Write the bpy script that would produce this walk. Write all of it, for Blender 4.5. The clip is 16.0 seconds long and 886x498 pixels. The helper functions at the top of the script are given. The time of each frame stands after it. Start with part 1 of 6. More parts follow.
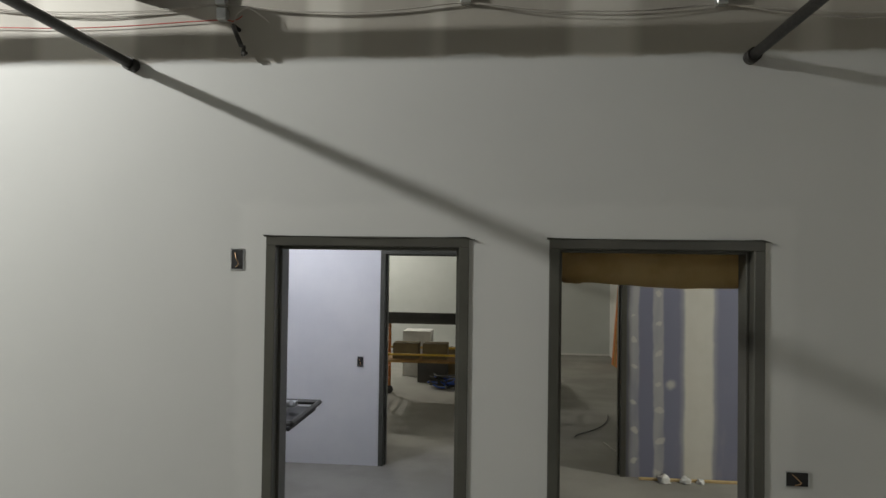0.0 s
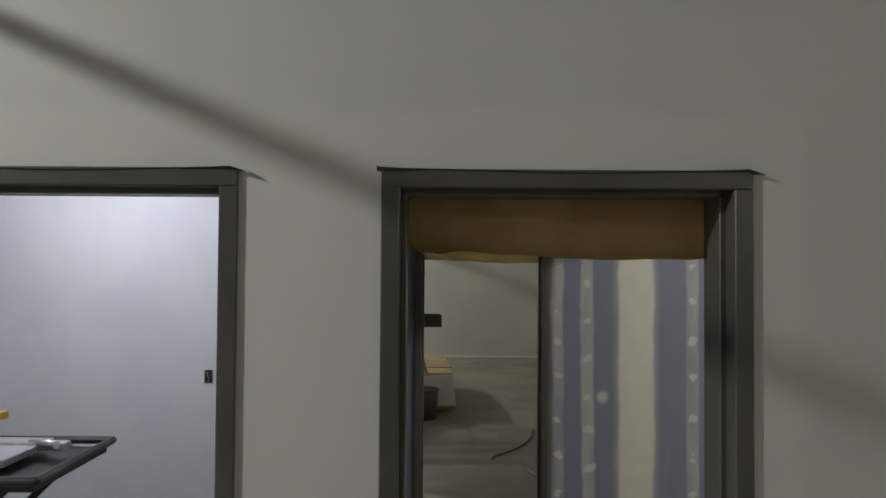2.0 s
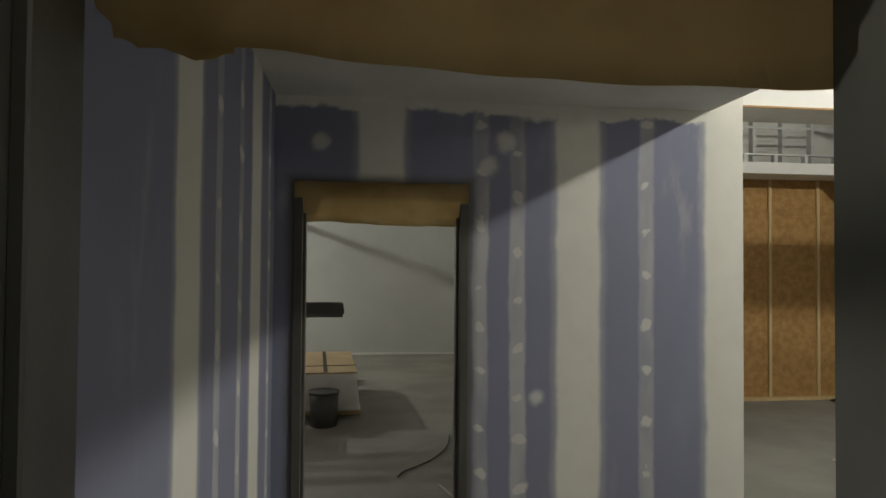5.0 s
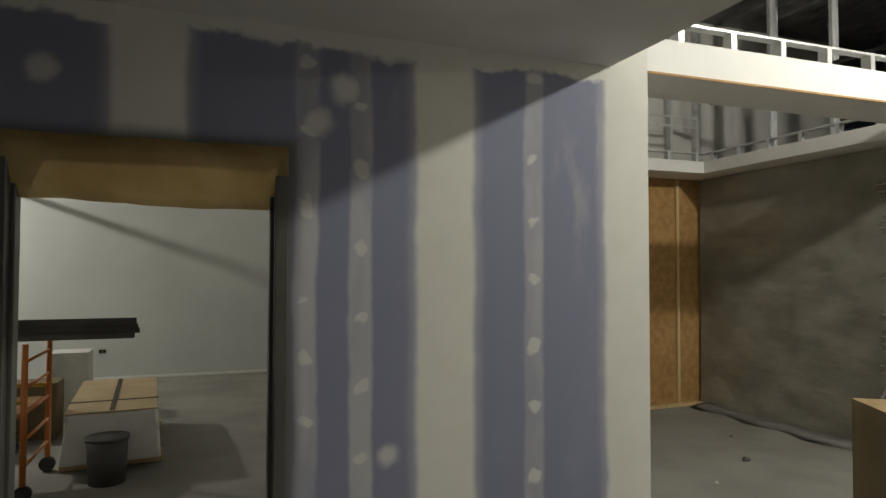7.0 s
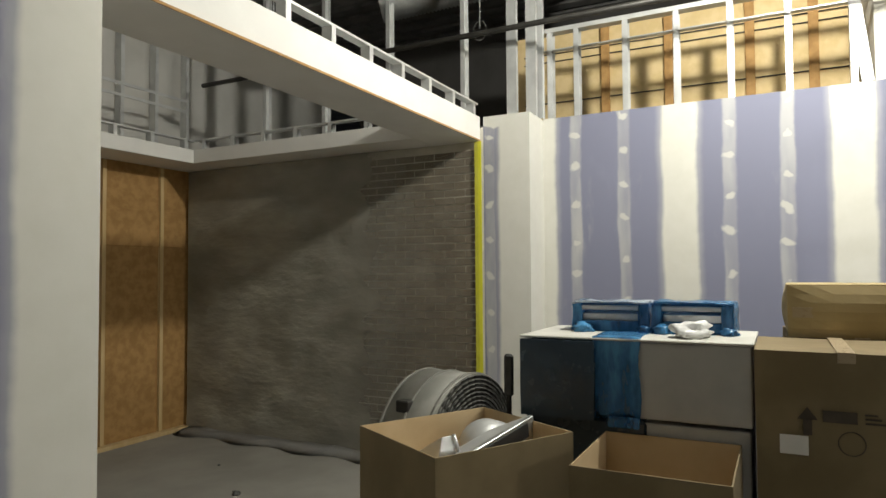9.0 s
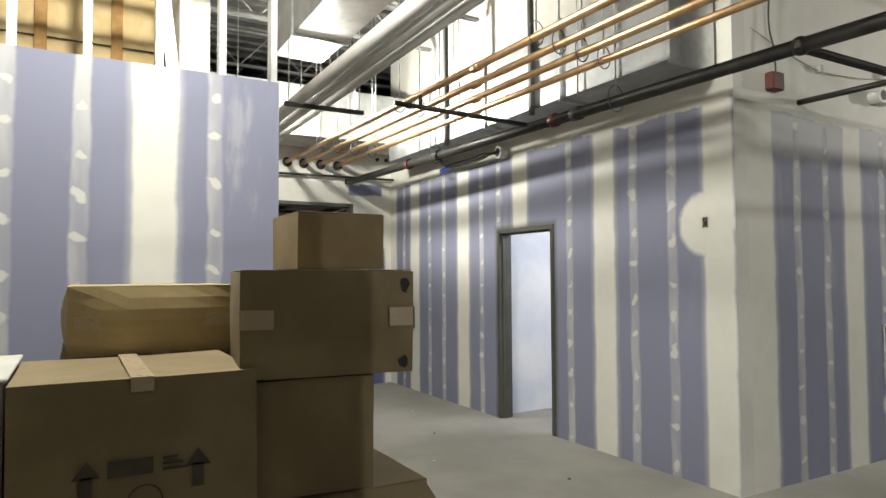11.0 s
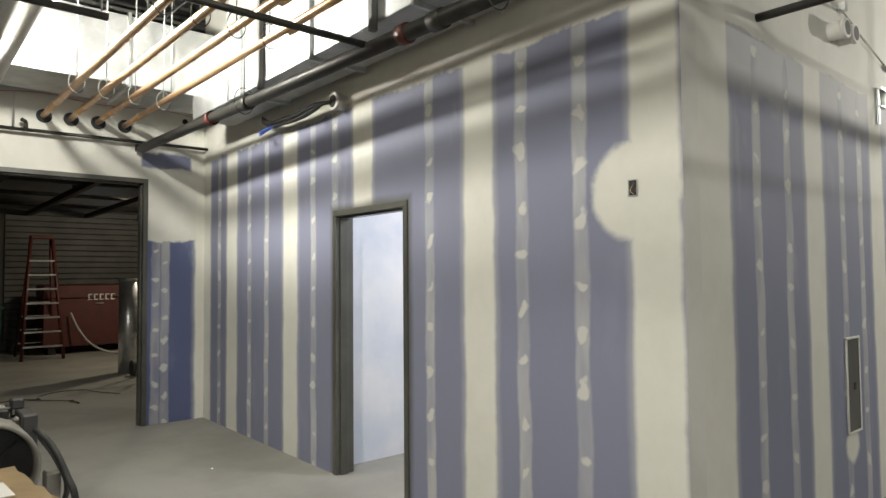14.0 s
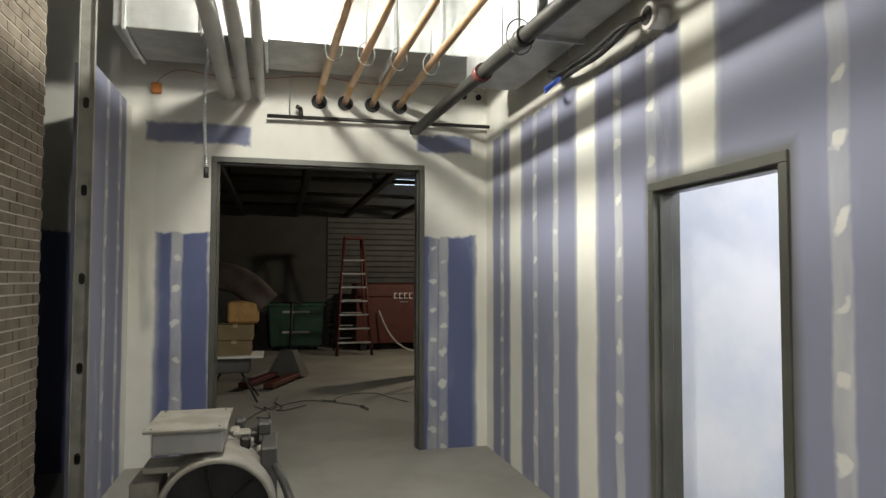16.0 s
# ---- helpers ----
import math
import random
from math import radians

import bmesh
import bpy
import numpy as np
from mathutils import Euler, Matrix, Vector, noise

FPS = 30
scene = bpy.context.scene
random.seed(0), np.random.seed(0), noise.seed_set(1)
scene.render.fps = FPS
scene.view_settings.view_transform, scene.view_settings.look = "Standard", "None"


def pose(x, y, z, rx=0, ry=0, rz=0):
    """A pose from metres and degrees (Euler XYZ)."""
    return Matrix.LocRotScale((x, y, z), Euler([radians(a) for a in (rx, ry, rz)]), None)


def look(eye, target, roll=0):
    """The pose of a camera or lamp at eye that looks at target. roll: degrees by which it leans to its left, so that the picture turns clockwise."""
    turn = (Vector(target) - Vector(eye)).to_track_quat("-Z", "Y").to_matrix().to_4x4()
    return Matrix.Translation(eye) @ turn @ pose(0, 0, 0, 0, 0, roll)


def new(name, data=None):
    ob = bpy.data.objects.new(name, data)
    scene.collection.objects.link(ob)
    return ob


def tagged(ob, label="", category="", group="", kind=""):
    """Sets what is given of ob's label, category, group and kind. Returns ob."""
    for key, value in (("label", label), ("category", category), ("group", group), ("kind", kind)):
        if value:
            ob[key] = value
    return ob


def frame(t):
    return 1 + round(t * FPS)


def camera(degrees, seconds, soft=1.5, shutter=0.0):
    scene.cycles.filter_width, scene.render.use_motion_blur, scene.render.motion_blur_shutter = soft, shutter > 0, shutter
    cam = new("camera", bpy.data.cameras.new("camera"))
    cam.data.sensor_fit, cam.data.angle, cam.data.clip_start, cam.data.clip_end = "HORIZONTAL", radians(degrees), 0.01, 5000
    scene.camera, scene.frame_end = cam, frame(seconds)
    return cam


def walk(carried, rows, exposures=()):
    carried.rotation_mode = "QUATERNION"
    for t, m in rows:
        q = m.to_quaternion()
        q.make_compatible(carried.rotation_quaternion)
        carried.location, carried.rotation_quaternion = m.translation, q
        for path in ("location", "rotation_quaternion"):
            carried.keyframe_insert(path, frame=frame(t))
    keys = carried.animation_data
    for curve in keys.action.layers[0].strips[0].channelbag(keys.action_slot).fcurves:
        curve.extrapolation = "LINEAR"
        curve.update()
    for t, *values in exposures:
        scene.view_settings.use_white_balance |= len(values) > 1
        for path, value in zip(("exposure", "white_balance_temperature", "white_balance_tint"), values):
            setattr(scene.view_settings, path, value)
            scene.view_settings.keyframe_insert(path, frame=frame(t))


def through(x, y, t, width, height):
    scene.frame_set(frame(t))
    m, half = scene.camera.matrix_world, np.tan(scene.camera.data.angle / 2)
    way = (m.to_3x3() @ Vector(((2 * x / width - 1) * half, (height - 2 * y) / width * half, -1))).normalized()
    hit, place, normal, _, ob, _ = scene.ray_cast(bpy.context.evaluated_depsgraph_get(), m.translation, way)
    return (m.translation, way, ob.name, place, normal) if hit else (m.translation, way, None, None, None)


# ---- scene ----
cam = camera(68.4, 16.0)
PATH = [
    (0, (0.178, 0.244, 2.06), (-0.006, 2.235, 2.099), 0.8),
    (0.5, (0.295, 0.6, 2.053), (0.175, 2.596, 2.095), 0.8),
    (1, (0.402, 0.973, 2.045), (0.356, 2.972, 2.088), 0.7),
    (1.5, (0.492, 1.354, 1.99), (0.479, 3.354, 2.033), 0.6),
    (2, (0.569, 1.671, 1.924), (0.567, 3.671, 1.97), 0.4),
    (2.5, (0.618, 1.905, 1.838), (0.626, 3.905, 1.884), 0.3),
    (3, (0.642, 2.018, 1.761), (0.661, 4.017, 1.805), 0.3),
    (3.5, (0.659, 2.141, 1.733), (0.733, 4.139, 1.778), 0.4),
    (4, (0.678, 2.348, 1.717), (0.83, 4.342, 1.762), 0.4),
    (6.3, (0.927, 3.626, 1.694), (1.366, 5.576, 1.753), 0.2),
    (6.5, (0.957, 3.743, 1.687), (1.458, 5.678, 1.749), 0.1),
    (7, (1.068, 4.043, 1.692), (1.754, 5.921, 1.754), 0.1),
    (7.5, (1.215, 4.327, 1.699), (2.116, 6.112, 1.764), -0.0),
    (8, (1.399, 4.571, 1.709), (2.575, 6.187, 1.773), 0.0),
    (8.5, (1.62, 4.752, 1.701), (3.145, 6.043, 1.769), -0.2),
    (9, (1.833, 4.864, 1.697), (3.61, 5.778, 1.767), -0.4),
    (9.5, (2.051, 4.911, 1.698), (4.01, 5.31, 1.766), -0.5),
    (10, (2.299, 4.924, 1.696), (4.29, 4.747, 1.764), -0.6),
    (10.2, (2.4, 4.922, 1.696), (4.364, 4.551, 1.764), -0.5),
    (12.3, (3.337, 4.298, 1.573), (4.779, 2.915, 1.661), -0.6),
    (12.5, (3.455, 4.186, 1.583), (4.898, 2.803, 1.667), -0.6),
    (13, (3.773, 3.902, 1.6), (5.214, 2.518, 1.686), -0.6),
    (13.5, (4.055, 3.617, 1.619), (5.51, 2.246, 1.702), -0.6),
    (14, (4.322, 3.332, 1.627), (5.844, 2.038, 1.71), -0.5),
    (14.5, (4.638, 3.055, 1.641), (6.297, 1.941, 1.723), -0.5),
    (15, (4.988, 2.845, 1.651), (6.773, 1.947, 1.734), -0.3),
    (15.5, (5.387, 2.675, 1.645), (7.259, 1.975, 1.731), -0.1),
    (16, (5.832, 2.507, 1.656), (7.769, 2.017, 1.742), 0.1),
]
walk(cam, [(t, look(eye, target, roll)) for t, eye, target, roll in PATH])

# ---- light and exposure ----
world = bpy.data.worlds.new("dim_interior")
world.use_nodes = True
scene.world = world
world.node_tree.nodes["Background"].inputs[0].default_value = (0.55, 0.6, 0.7, 1)
world.node_tree.nodes["Background"].inputs[1].default_value = 0.012


def lamp(name, xyz, watts, color=(1, 0.93, 0.8), radius=0.06):
    data = bpy.data.lights.new(name, "POINT")
    data.energy, data.color, data.shadow_soft_size = watts, color, radius
    ob = new(name, data)
    ob.location = xyz
    return ob


WARM = (1, 0.975, 0.87)


def flood(name, xyz, target, watts, color, cone=150, radius=0.06, blend=0.35):
    data = bpy.data.lights.new(name, "SPOT")
    data.energy, data.color, data.shadow_soft_size, data.spot_size, data.spot_blend = watts, color, radius, radians(cone), blend
    ob = new(name, data)
    ob.matrix_world = look(xyz, target)
    return ob


lamp("work_light", (9.9, 2.42, 3.66), 185, WARM, 0.07)
# Spot added at the same lamp to brighten the upper corridor wall.
flood("work_light", (9.9, 2.34, 3.62), (9.7, 1.2, 3.8), 310, WARM, 156, blend=0.6)
lamp("work_light", (5.5, 4.6, 4.03), 430, WARM, 0.09)
# Added spot with no lamp of its own, to brighten the corridor wall.
flood("work_light", (5.15, 4.3, 4.4), (6.5, 0.4, 3.25), 320, WARM, 92, 0.1, 0.85)
flood("work_light", (4.3, -5.4, 3.5), (5.91, -5.05, 2.9), 430, WARM, 162, 0.05, 0.15)
lamp("work_light", (-4.3, 1.35, 4.17), 560, (1, 0.985, 0.94), 0.06)
lamp("room_light", (-1.9, 5.5, 2.72), 46, (0.9, 0.915, 1), 0.12)
lamp("room_light", (7.5, -0.8, 2.75), 70, (0.94, 0.95, 1), 0.12)
lamp("room_light", (7.6, -4.2, 2.75), 150, (0.9, 0.94, 1), 0.12)
lamp("hall_light", (-3.6, 13.2, 3.54), 300, (1, 0.97, 0.87), 0.05)
lamp("store_light", (17.5, -1.2, 3.0), 170, (1, 0.87, 0.66), 0.1)

# ---- materials ----


class Mat:
    """A small node-tree builder."""

    def __init__(self, name, rough=0.8, metal=0.0, spec=0.5):
        self.m = bpy.data.materials.new(name)
        self.m.use_nodes = True
        self.t = self.m.node_tree
        self.b = self.t.nodes["Principled BSDF"]
        self.b.inputs["Roughness"].default_value = rough
        self.b.inputs["Metallic"].default_value = metal
        self.b.inputs["Specular IOR Level"].default_value = spec
        self.pos = None

    def n(self, kind, **props):
        node = self.t.nodes.new(kind)
        for k, v in props.items():
            setattr(node, k, v)
        return node

    def put(self, a, b):
        if isinstance(a, (int, float)):
            b.default_value = a
        elif isinstance(a, tuple):
            b.default_value = (*a, 1) if len(a) == 3 else a
        else:
            self.t.links.new(a, b)

    def math(self, op, a, b=0.0, c=0.0):
        node = self.n("ShaderNodeMath", operation=op)
        for v, s in zip((a, b, c), node.inputs):
            self.put(v, s)
        return node.outputs[0]

    def step(self, v, lo, hi, a=0.0, b=1.0):
        node = self.n("ShaderNodeMapRange", interpolation_type="SMOOTHSTEP")
        for val, s in zip((v, lo, hi, a, b), node.inputs):
            self.put(val, s)
        return node.outputs[0]

    def mix(self, f, a, b):
        node = self.n("ShaderNodeMix", data_type="RGBA")
        self.put(f, node.inputs[0])
        self.put(a, node.inputs[6])
        self.put(b, node.inputs[7])
        return node.outputs[2]

    def xyz(self):
        if not self.pos:
            sep = self.n("ShaderNodeSeparateXYZ")
            self.t.links.new(self.n("ShaderNodeNewGeometry").outputs["Position"], sep.inputs[0])
            self.pos = sep.outputs
        return self.pos

    def noise(self, scale, detail=4, stretch=(1, 1, 1), local=False, rough=0.55):
        tex = self.n("ShaderNodeTexNoise")
        tex.inputs["Scale"].default_value, tex.inputs["Detail"].default_value = scale, detail
        tex.inputs["Roughness"].default_value = rough
        mp = self.n("ShaderNodeMapping")
        mp.inputs["Scale"].default_value = stretch
        src = self.n("ShaderNodeTexCoord").outputs["Object"] if local else self.n("ShaderNodeNewGeometry").outputs["Position"]
        self.t.links.new(src, mp.inputs[0])
        self.t.links.new(mp.outputs[0], tex.inputs["Vector"])
        return tex.outputs[0]

    def bump(self, height, dist=0.002, strength=0.5):
        node = self.n("ShaderNodeBump")
        node.inputs["Strength"].default_value, node.inputs["Distance"].default_value = strength, dist
        self.t.links.new(height, node.inputs["Height"])
        self.t.links.new(node.outputs[0], self.b.inputs["Normal"])

    def color(self, c):
        self.put(c, self.b.inputs["Base Color"])
        return self.m


def simple(name, a, b, scale=6.0, rough=0.8, metal=0.0, stretch=(1, 1, 1), bump=0.0, local=False, fine=60.0):
    """Two mottled tones at a large and a fine scale."""
    k = Mat(name, rough, metal)
    big = k.step(k.noise(scale, 5, stretch, local), 0.35, 0.65)
    fin = k.noise(fine, 3, stretch, local)
    f = k.math("ADD", k.math("MULTIPLY", big, 0.7), k.math("MULTIPLY", fin, 0.3))
    if bump:
        k.bump(fin, bump)
    k.put(k.math("ADD", k.math("MULTIPLY", fin, 0.2), rough - 0.1), k.b.inputs["Roughness"])
    return k.color(k.mix(f, a, b))


HEAD = 2.18
MUD, BOARD = (0.60, 0.595, 0.53), (0.205, 0.214, 0.298)


def drywall(name, axis, seams, screws, top=None, rough_top=0.06, board=BOARD, half=0.135, patches=(), gap=0.3, bare=(), slant=0.2, spray=(), skim=None):
    """Purple board with wide taped joints, thin screw lines with dabs, a ragged band of compound above top and round patches."""
    k = Mat(name, 0.75)
    p = k.xyz()
    u, z = p[axis], p[2]
    wob = k.math("SUBTRACT", k.noise(2.2, 4), 0.5)
    edge = k.math("SUBTRACT", k.noise(14, 3), 0.5)
    uw = k.math("ADD", u, k.math("ADD", k.math("MULTIPLY", wob, 0.06), k.math("MULTIPLY", edge, 0.012)))
    mask = None

    def over(m, v):
        return v if m is None else k.math("MAXIMUM", m, v)

    for s in seams:
        d = k.math("ABSOLUTE", k.math("SUBTRACT", uw, s))
        mask = over(mask, k.step(d, half + 0.03, half - 0.02))
        mask = over(mask, k.step(d, half + 0.06, half, 0.0, 0.3))
    film = k.step(k.noise(5, 3, (1, 1, 0.25)), 0.3, 0.7, 0.2, 0.5)
    for i, s in enumerate(screws):
        d = k.math("ABSOLUTE", k.math("SUBTRACT", uw, s))
        mask = over(mask, k.math("MULTIPLY", k.step(d, 0.06, 0.036), film))
        # dabs over the screw heads
        off = (i * 0.137) % gap
        zz = k.math("ADD", z, k.math("MULTIPLY", wob, 0.42))
        dz = k.math("SUBTRACT", k.math("MODULO", k.math("ADD", zz, off + 3 * gap), gap), gap / 2)
        dz = k.math("ADD", dz, k.math("MULTIPLY", k.math("SUBTRACT", u, s), slant * (0.5 + 0.5 * ((i * 7) % 3))))
        r = k.math("SQRT", k.math("ADD", k.math("POWER", k.math("MULTIPLY", dz, 1.15), 2), k.math("POWER", d, 2)))
        mask = over(mask, k.step(k.math("ADD", r, k.math("ADD", k.math("MULTIPLY", edge, 0.05), k.math("MULTIPLY", wob, 0.05))), 0.056, 0.024, 0.0, 0.8))
    if top is not None:
        zt = k.math("ADD", z, k.math("ADD", k.math("MULTIPLY", wob, 0.16), k.math("MULTIPLY", edge, rough_top)))
        mask = over(mask, k.step(zt, top - 0.015, top + 0.015, 0.0, 0.95))
    for pu, pz, pr in patches:
        r = k.math("SQRT", k.math("ADD", k.math("POWER", k.math("SUBTRACT", u, pu), 2), k.math("POWER", k.math("SUBTRACT", z, pz), 2)))
        mask = over(mask, k.step(k.math("ADD", r, k.math("ADD", k.math("MULTIPLY", edge, 0.05), k.math("MULTIPLY", wob, 0.06 if pr < 0.1 else 0.02))), pr + 0.025, pr - 0.03, 0.0, 0.75 if pr < 0.1 else 1.0))
    if skim:
        # a thin see-through coat above a soft line, left off in long ovals over the screws
        thin = k.step(k.math("ADD", z, k.math("MULTIPLY", wob, 0.25)), skim[0], skim[0] + 0.14, 0.0, skim[1])
        for s in screws:
            du = k.math("MULTIPLY", k.math("SUBTRACT", uw, s), 4.5)
            dz = k.math("SUBTRACT", z, skim[0] + 0.2)
            r = k.math("SQRT", k.math("ADD", k.math("POWER", du, 2), k.math("POWER", dz, 2)))
            thin = k.math("MULTIPLY", thin, k.step(r, 0.12, 0.2, 0.15, 1.0))
        mask = over(mask, thin)
    for u0, u1, z0, z1 in bare:
        ue = k.math("ADD", u, k.math("MULTIPLY", edge, 0.05))
        ze = k.math("ADD", z, k.math("ADD", k.math("MULTIPLY", edge, 0.05), k.math("MULTIPLY", wob, 0.1)))
        d = k.math("MAXIMUM", k.math("ABSOLUTE", k.math("SUBTRACT", ue, (u0 + u1) / 2)), k.math("ADD", k.math("ABSOLUTE", k.math("SUBTRACT", ze, (z0 + z1) / 2)), (u1 - u0) / 2 - (z1 - z0) / 2))
        mask = k.math("MULTIPLY", mask, k.step(d, (u1 - u0) / 2 - 0.02, (u1 - u0) / 2 + 0.02, 0.12, 1.0))
    scuff = k.step(k.noise(3.2, 5, (1, 1, 0.5)), 0.55, 0.8, 0.0, 0.22)
    base = k.mix(scuff, board, (0.31, 0.325, 0.43))
    mud = k.mix(k.noise(7, 4), MUD, (0.70, 0.69, 0.64))
    k.bump(k.math("ADD", mask, k.math("MULTIPLY", k.noise(40, 3), 0.15)), 0.0015, 0.4)
    # thin smears of compound across the board
    smear = k.math("MULTIPLY", k.step(k.noise(1.1, 5, (2.5, 2.5, 0.8)), 0.56, 0.72), k.step(k.noise(9, 4, (1, 1, 0.3)), 0.45, 0.65, 0.0, 0.22))
    out = k.mix(mask if mask is not None else scuff, k.mix(smear, base, mud), mud)
    for u0, u1, head in spray:
        d = k.math("MAXIMUM", k.math("SUBTRACT", k.math("ABSOLUTE", k.math("SUBTRACT", u, (u0 + u1) / 2)), (u1 - u0) / 2), k.math("SUBTRACT", z, head))
        out = k.mix(k.step(k.math("ADD", d, k.math("MULTIPLY", wob, 0.05)), 0.075, 0.0, 0.0, 0.8), out, (0.085, 0.083, 0.068))
    return k.color(out)


paint_grey = simple("grey_green_wall_paint", (0.50, 0.52, 0.50), (0.56, 0.575, 0.555), 1.3, 0.62, bump=0.0006, fine=140)


def wall_paint(name):
    """Grey paint up to a wavy line, taped bare drywall above it; lighter touched-up bands round the door heads."""
    k = Mat(name, 0.6)
    x, y, z = k.xyz()
    big = k.noise(1.3, 5)
    edge = k.math("SUBTRACT", k.noise(5, 4, (0.5, 1, 1)), 0.5)
    zz = k.math("ADD", z, k.math("MULTIPLY", edge, 0.10))
    upper = k.step(zz, 3.06, 3.08)
    paint = k.mix(big, (0.475, 0.49, 0.475), (0.545, 0.555, 0.54))
    xe = k.math("ADD", x, k.math("MULTIPLY", edge, 0.12))
    touch = k.step(k.math("MAXIMUM", k.math("SUBTRACT", k.math("ABSOLUTE", k.math("SUBTRACT", xe, 0.19)), 1.36), k.math("SUBTRACT", k.math("ADD", z, k.math("MULTIPLY", edge, 0.15)), 2.36)), 0.02, -0.05, 0.0, 0.4)
    paint = k.mix(touch, paint, (0.60, 0.61, 0.59))
    streak = k.step(k.noise(1.0, 2, (2.2, 1, 0.05)), 0.52, 0.6, 0.0, 0.8)
    raw = k.mix(streak, (0.33, 0.315, 0.275), (0.56, 0.55, 0.50))
    k.bump(k.noise(140, 3), 0.0006)
    return k.color(k.mix(upper, paint, raw))


wall_a_paint = wall_paint("grey_wall_paint_below_bare_board")
primer = simple("white_primed_wall", (0.66, 0.67, 0.70), (0.74, 0.745, 0.76), 1.6, 0.6, bump=0.0006, fine=120)
raw_board = simple("taped_white_drywall", (0.58, 0.57, 0.53), (0.68, 0.67, 0.63), 1.8, 0.75, bump=0.0008, fine=90)
patchy = simple("patchy_primed_wall", (0.56, 0.61, 0.70), (0.78, 0.78, 0.79), 1.1, 0.6, fine=8)
bright_board = simple("white_drywall_bulkhead", (0.70, 0.69, 0.66), (0.77, 0.76, 0.73), 2.5, 0.7, bump=0.0006, fine=90)
concrete = simple("dusty_concrete_floor", (0.225, 0.218, 0.195), (0.33, 0.32, 0.29), 0.9, 0.85, bump=0.001, fine=45)
frame_paint = simple("dark_grey_frame_paint", (0.062, 0.062, 0.052), (0.088, 0.087, 0.074), 3, 0.34, fine=90)
galv = simple("galvanised_steel", (0.50, 0.52, 0.53), (0.68, 0.70, 0.70), 9, 0.34, 0.9, fine=25)
duct_metal = simple("dull_galvanised_duct", (0.36, 0.37, 0.37), (0.50, 0.51, 0.51), 5, 0.5, 0.8, fine=22)
iron = simple("black_sprinkler_pipe", (0.018, 0.017, 0.015), (0.04, 0.038, 0.033), 8, 0.5, 0.3)
copper = simple("copper_pipe", (0.58, 0.36, 0.19), (0.72, 0.49, 0.29), 7, 0.38, 0.92)
dark_deck = simple("dull_steel_deck", (0.16, 0.16, 0.16), (0.26, 0.26, 0.25), 4, 0.6, 0.5)
osb = simple("osb_sheathing", (0.31, 0.17, 0.055), (0.45, 0.265, 0.095), 11, 0.8, bump=0.002, fine=38)
osb_pale = simple("pale_plywood_sheathing", (0.56, 0.42, 0.20), (0.68, 0.53, 0.29), 7, 0.8, bump=0.002, fine=30)
lumber = simple("pine_stud", (0.52, 0.37, 0.17), (0.62, 0.47, 0.25), 3, 0.8, stretch=(6, 6, 0.6))
brick_mat = simple("brown_brick", (0.13, 0.105, 0.08), (0.22, 0.185, 0.145), 5, 0.9, bump=0.003)
mortar = simple("grey_mortar", (0.58, 0.56, 0.50), (0.68, 0.66, 0.60), 12, 0.95, bump=0.003)
tape_mat = simple("yellow_tape", (0.62, 0.60, 0.03), (0.72, 0.70, 0.06), 8, 0.5)
# Near-black tone shared by the unlit gap and the store's enclosing walls.
dark_wall = simple("dark_fill_wall", (0.055, 0.053, 0.05), (0.085, 0.082, 0.078), 1.2, 0.85)


def thin_paper(name, a, b):
    """Thin paper through which some light shines."""
    k = Mat(name, 0.6)
    tone = k.mix(k.step(k.noise(4, 4), 0.35, 0.65), a, b)
    thin = k.n("ShaderNodeBsdfTranslucent")
    k.put(tone, thin.inputs[0])
    mixer = k.n("ShaderNodeMixShader")
    mixer.inputs[0].default_value = 0.45
    k.t.links.new(k.b.outputs[0], mixer.inputs[1])
    k.t.links.new(thin.outputs[0], mixer.inputs[2])
    k.t.links.new(mixer.outputs[0], k.t.nodes["Material Output"].inputs["Surface"])
    k.bump(k.noise(60, 3), 0.001)
    return k.color(tone)


kraft = thin_paper("brown_kraft_paper", (0.58, 0.44, 0.21), (0.70, 0.56, 0.30))
card = simple("brown_cardboard", (0.17, 0.128, 0.066), (0.235, 0.182, 0.098), 3, 0.85, bump=0.0006, local=True, fine=80)

card_kraft = simple("pale_kraft_cardboard", (0.33, 0.255, 0.125), (0.42, 0.33, 0.17), 3, 0.85, bump=0.0006, local=True, fine=80)
card_in = simple("pale_cardboard", (0.46, 0.34, 0.19), (0.56, 0.43, 0.26), 3, 0.85, local=True)
pack_tape = simple("clear_packing_tape", (0.34, 0.27, 0.17), (0.42, 0.34, 0.23), 6, 0.3, local=True)
paper = simple("white_label_paper", (0.66, 0.65, 0.62), (0.74, 0.73, 0.70), 9, 0.7)
ink = simple("black_print", (0.045, 0.038, 0.028), (0.09, 0.07, 0.05), 9, 0.8)
black = simple("matt_black", (0.008, 0.008, 0.008), (0.02, 0.02, 0.02), 9, 0.7)
rubber = simple("black_rubber", (0.02, 0.02, 0.02), (0.05, 0.05, 0.048), 9, 0.6)


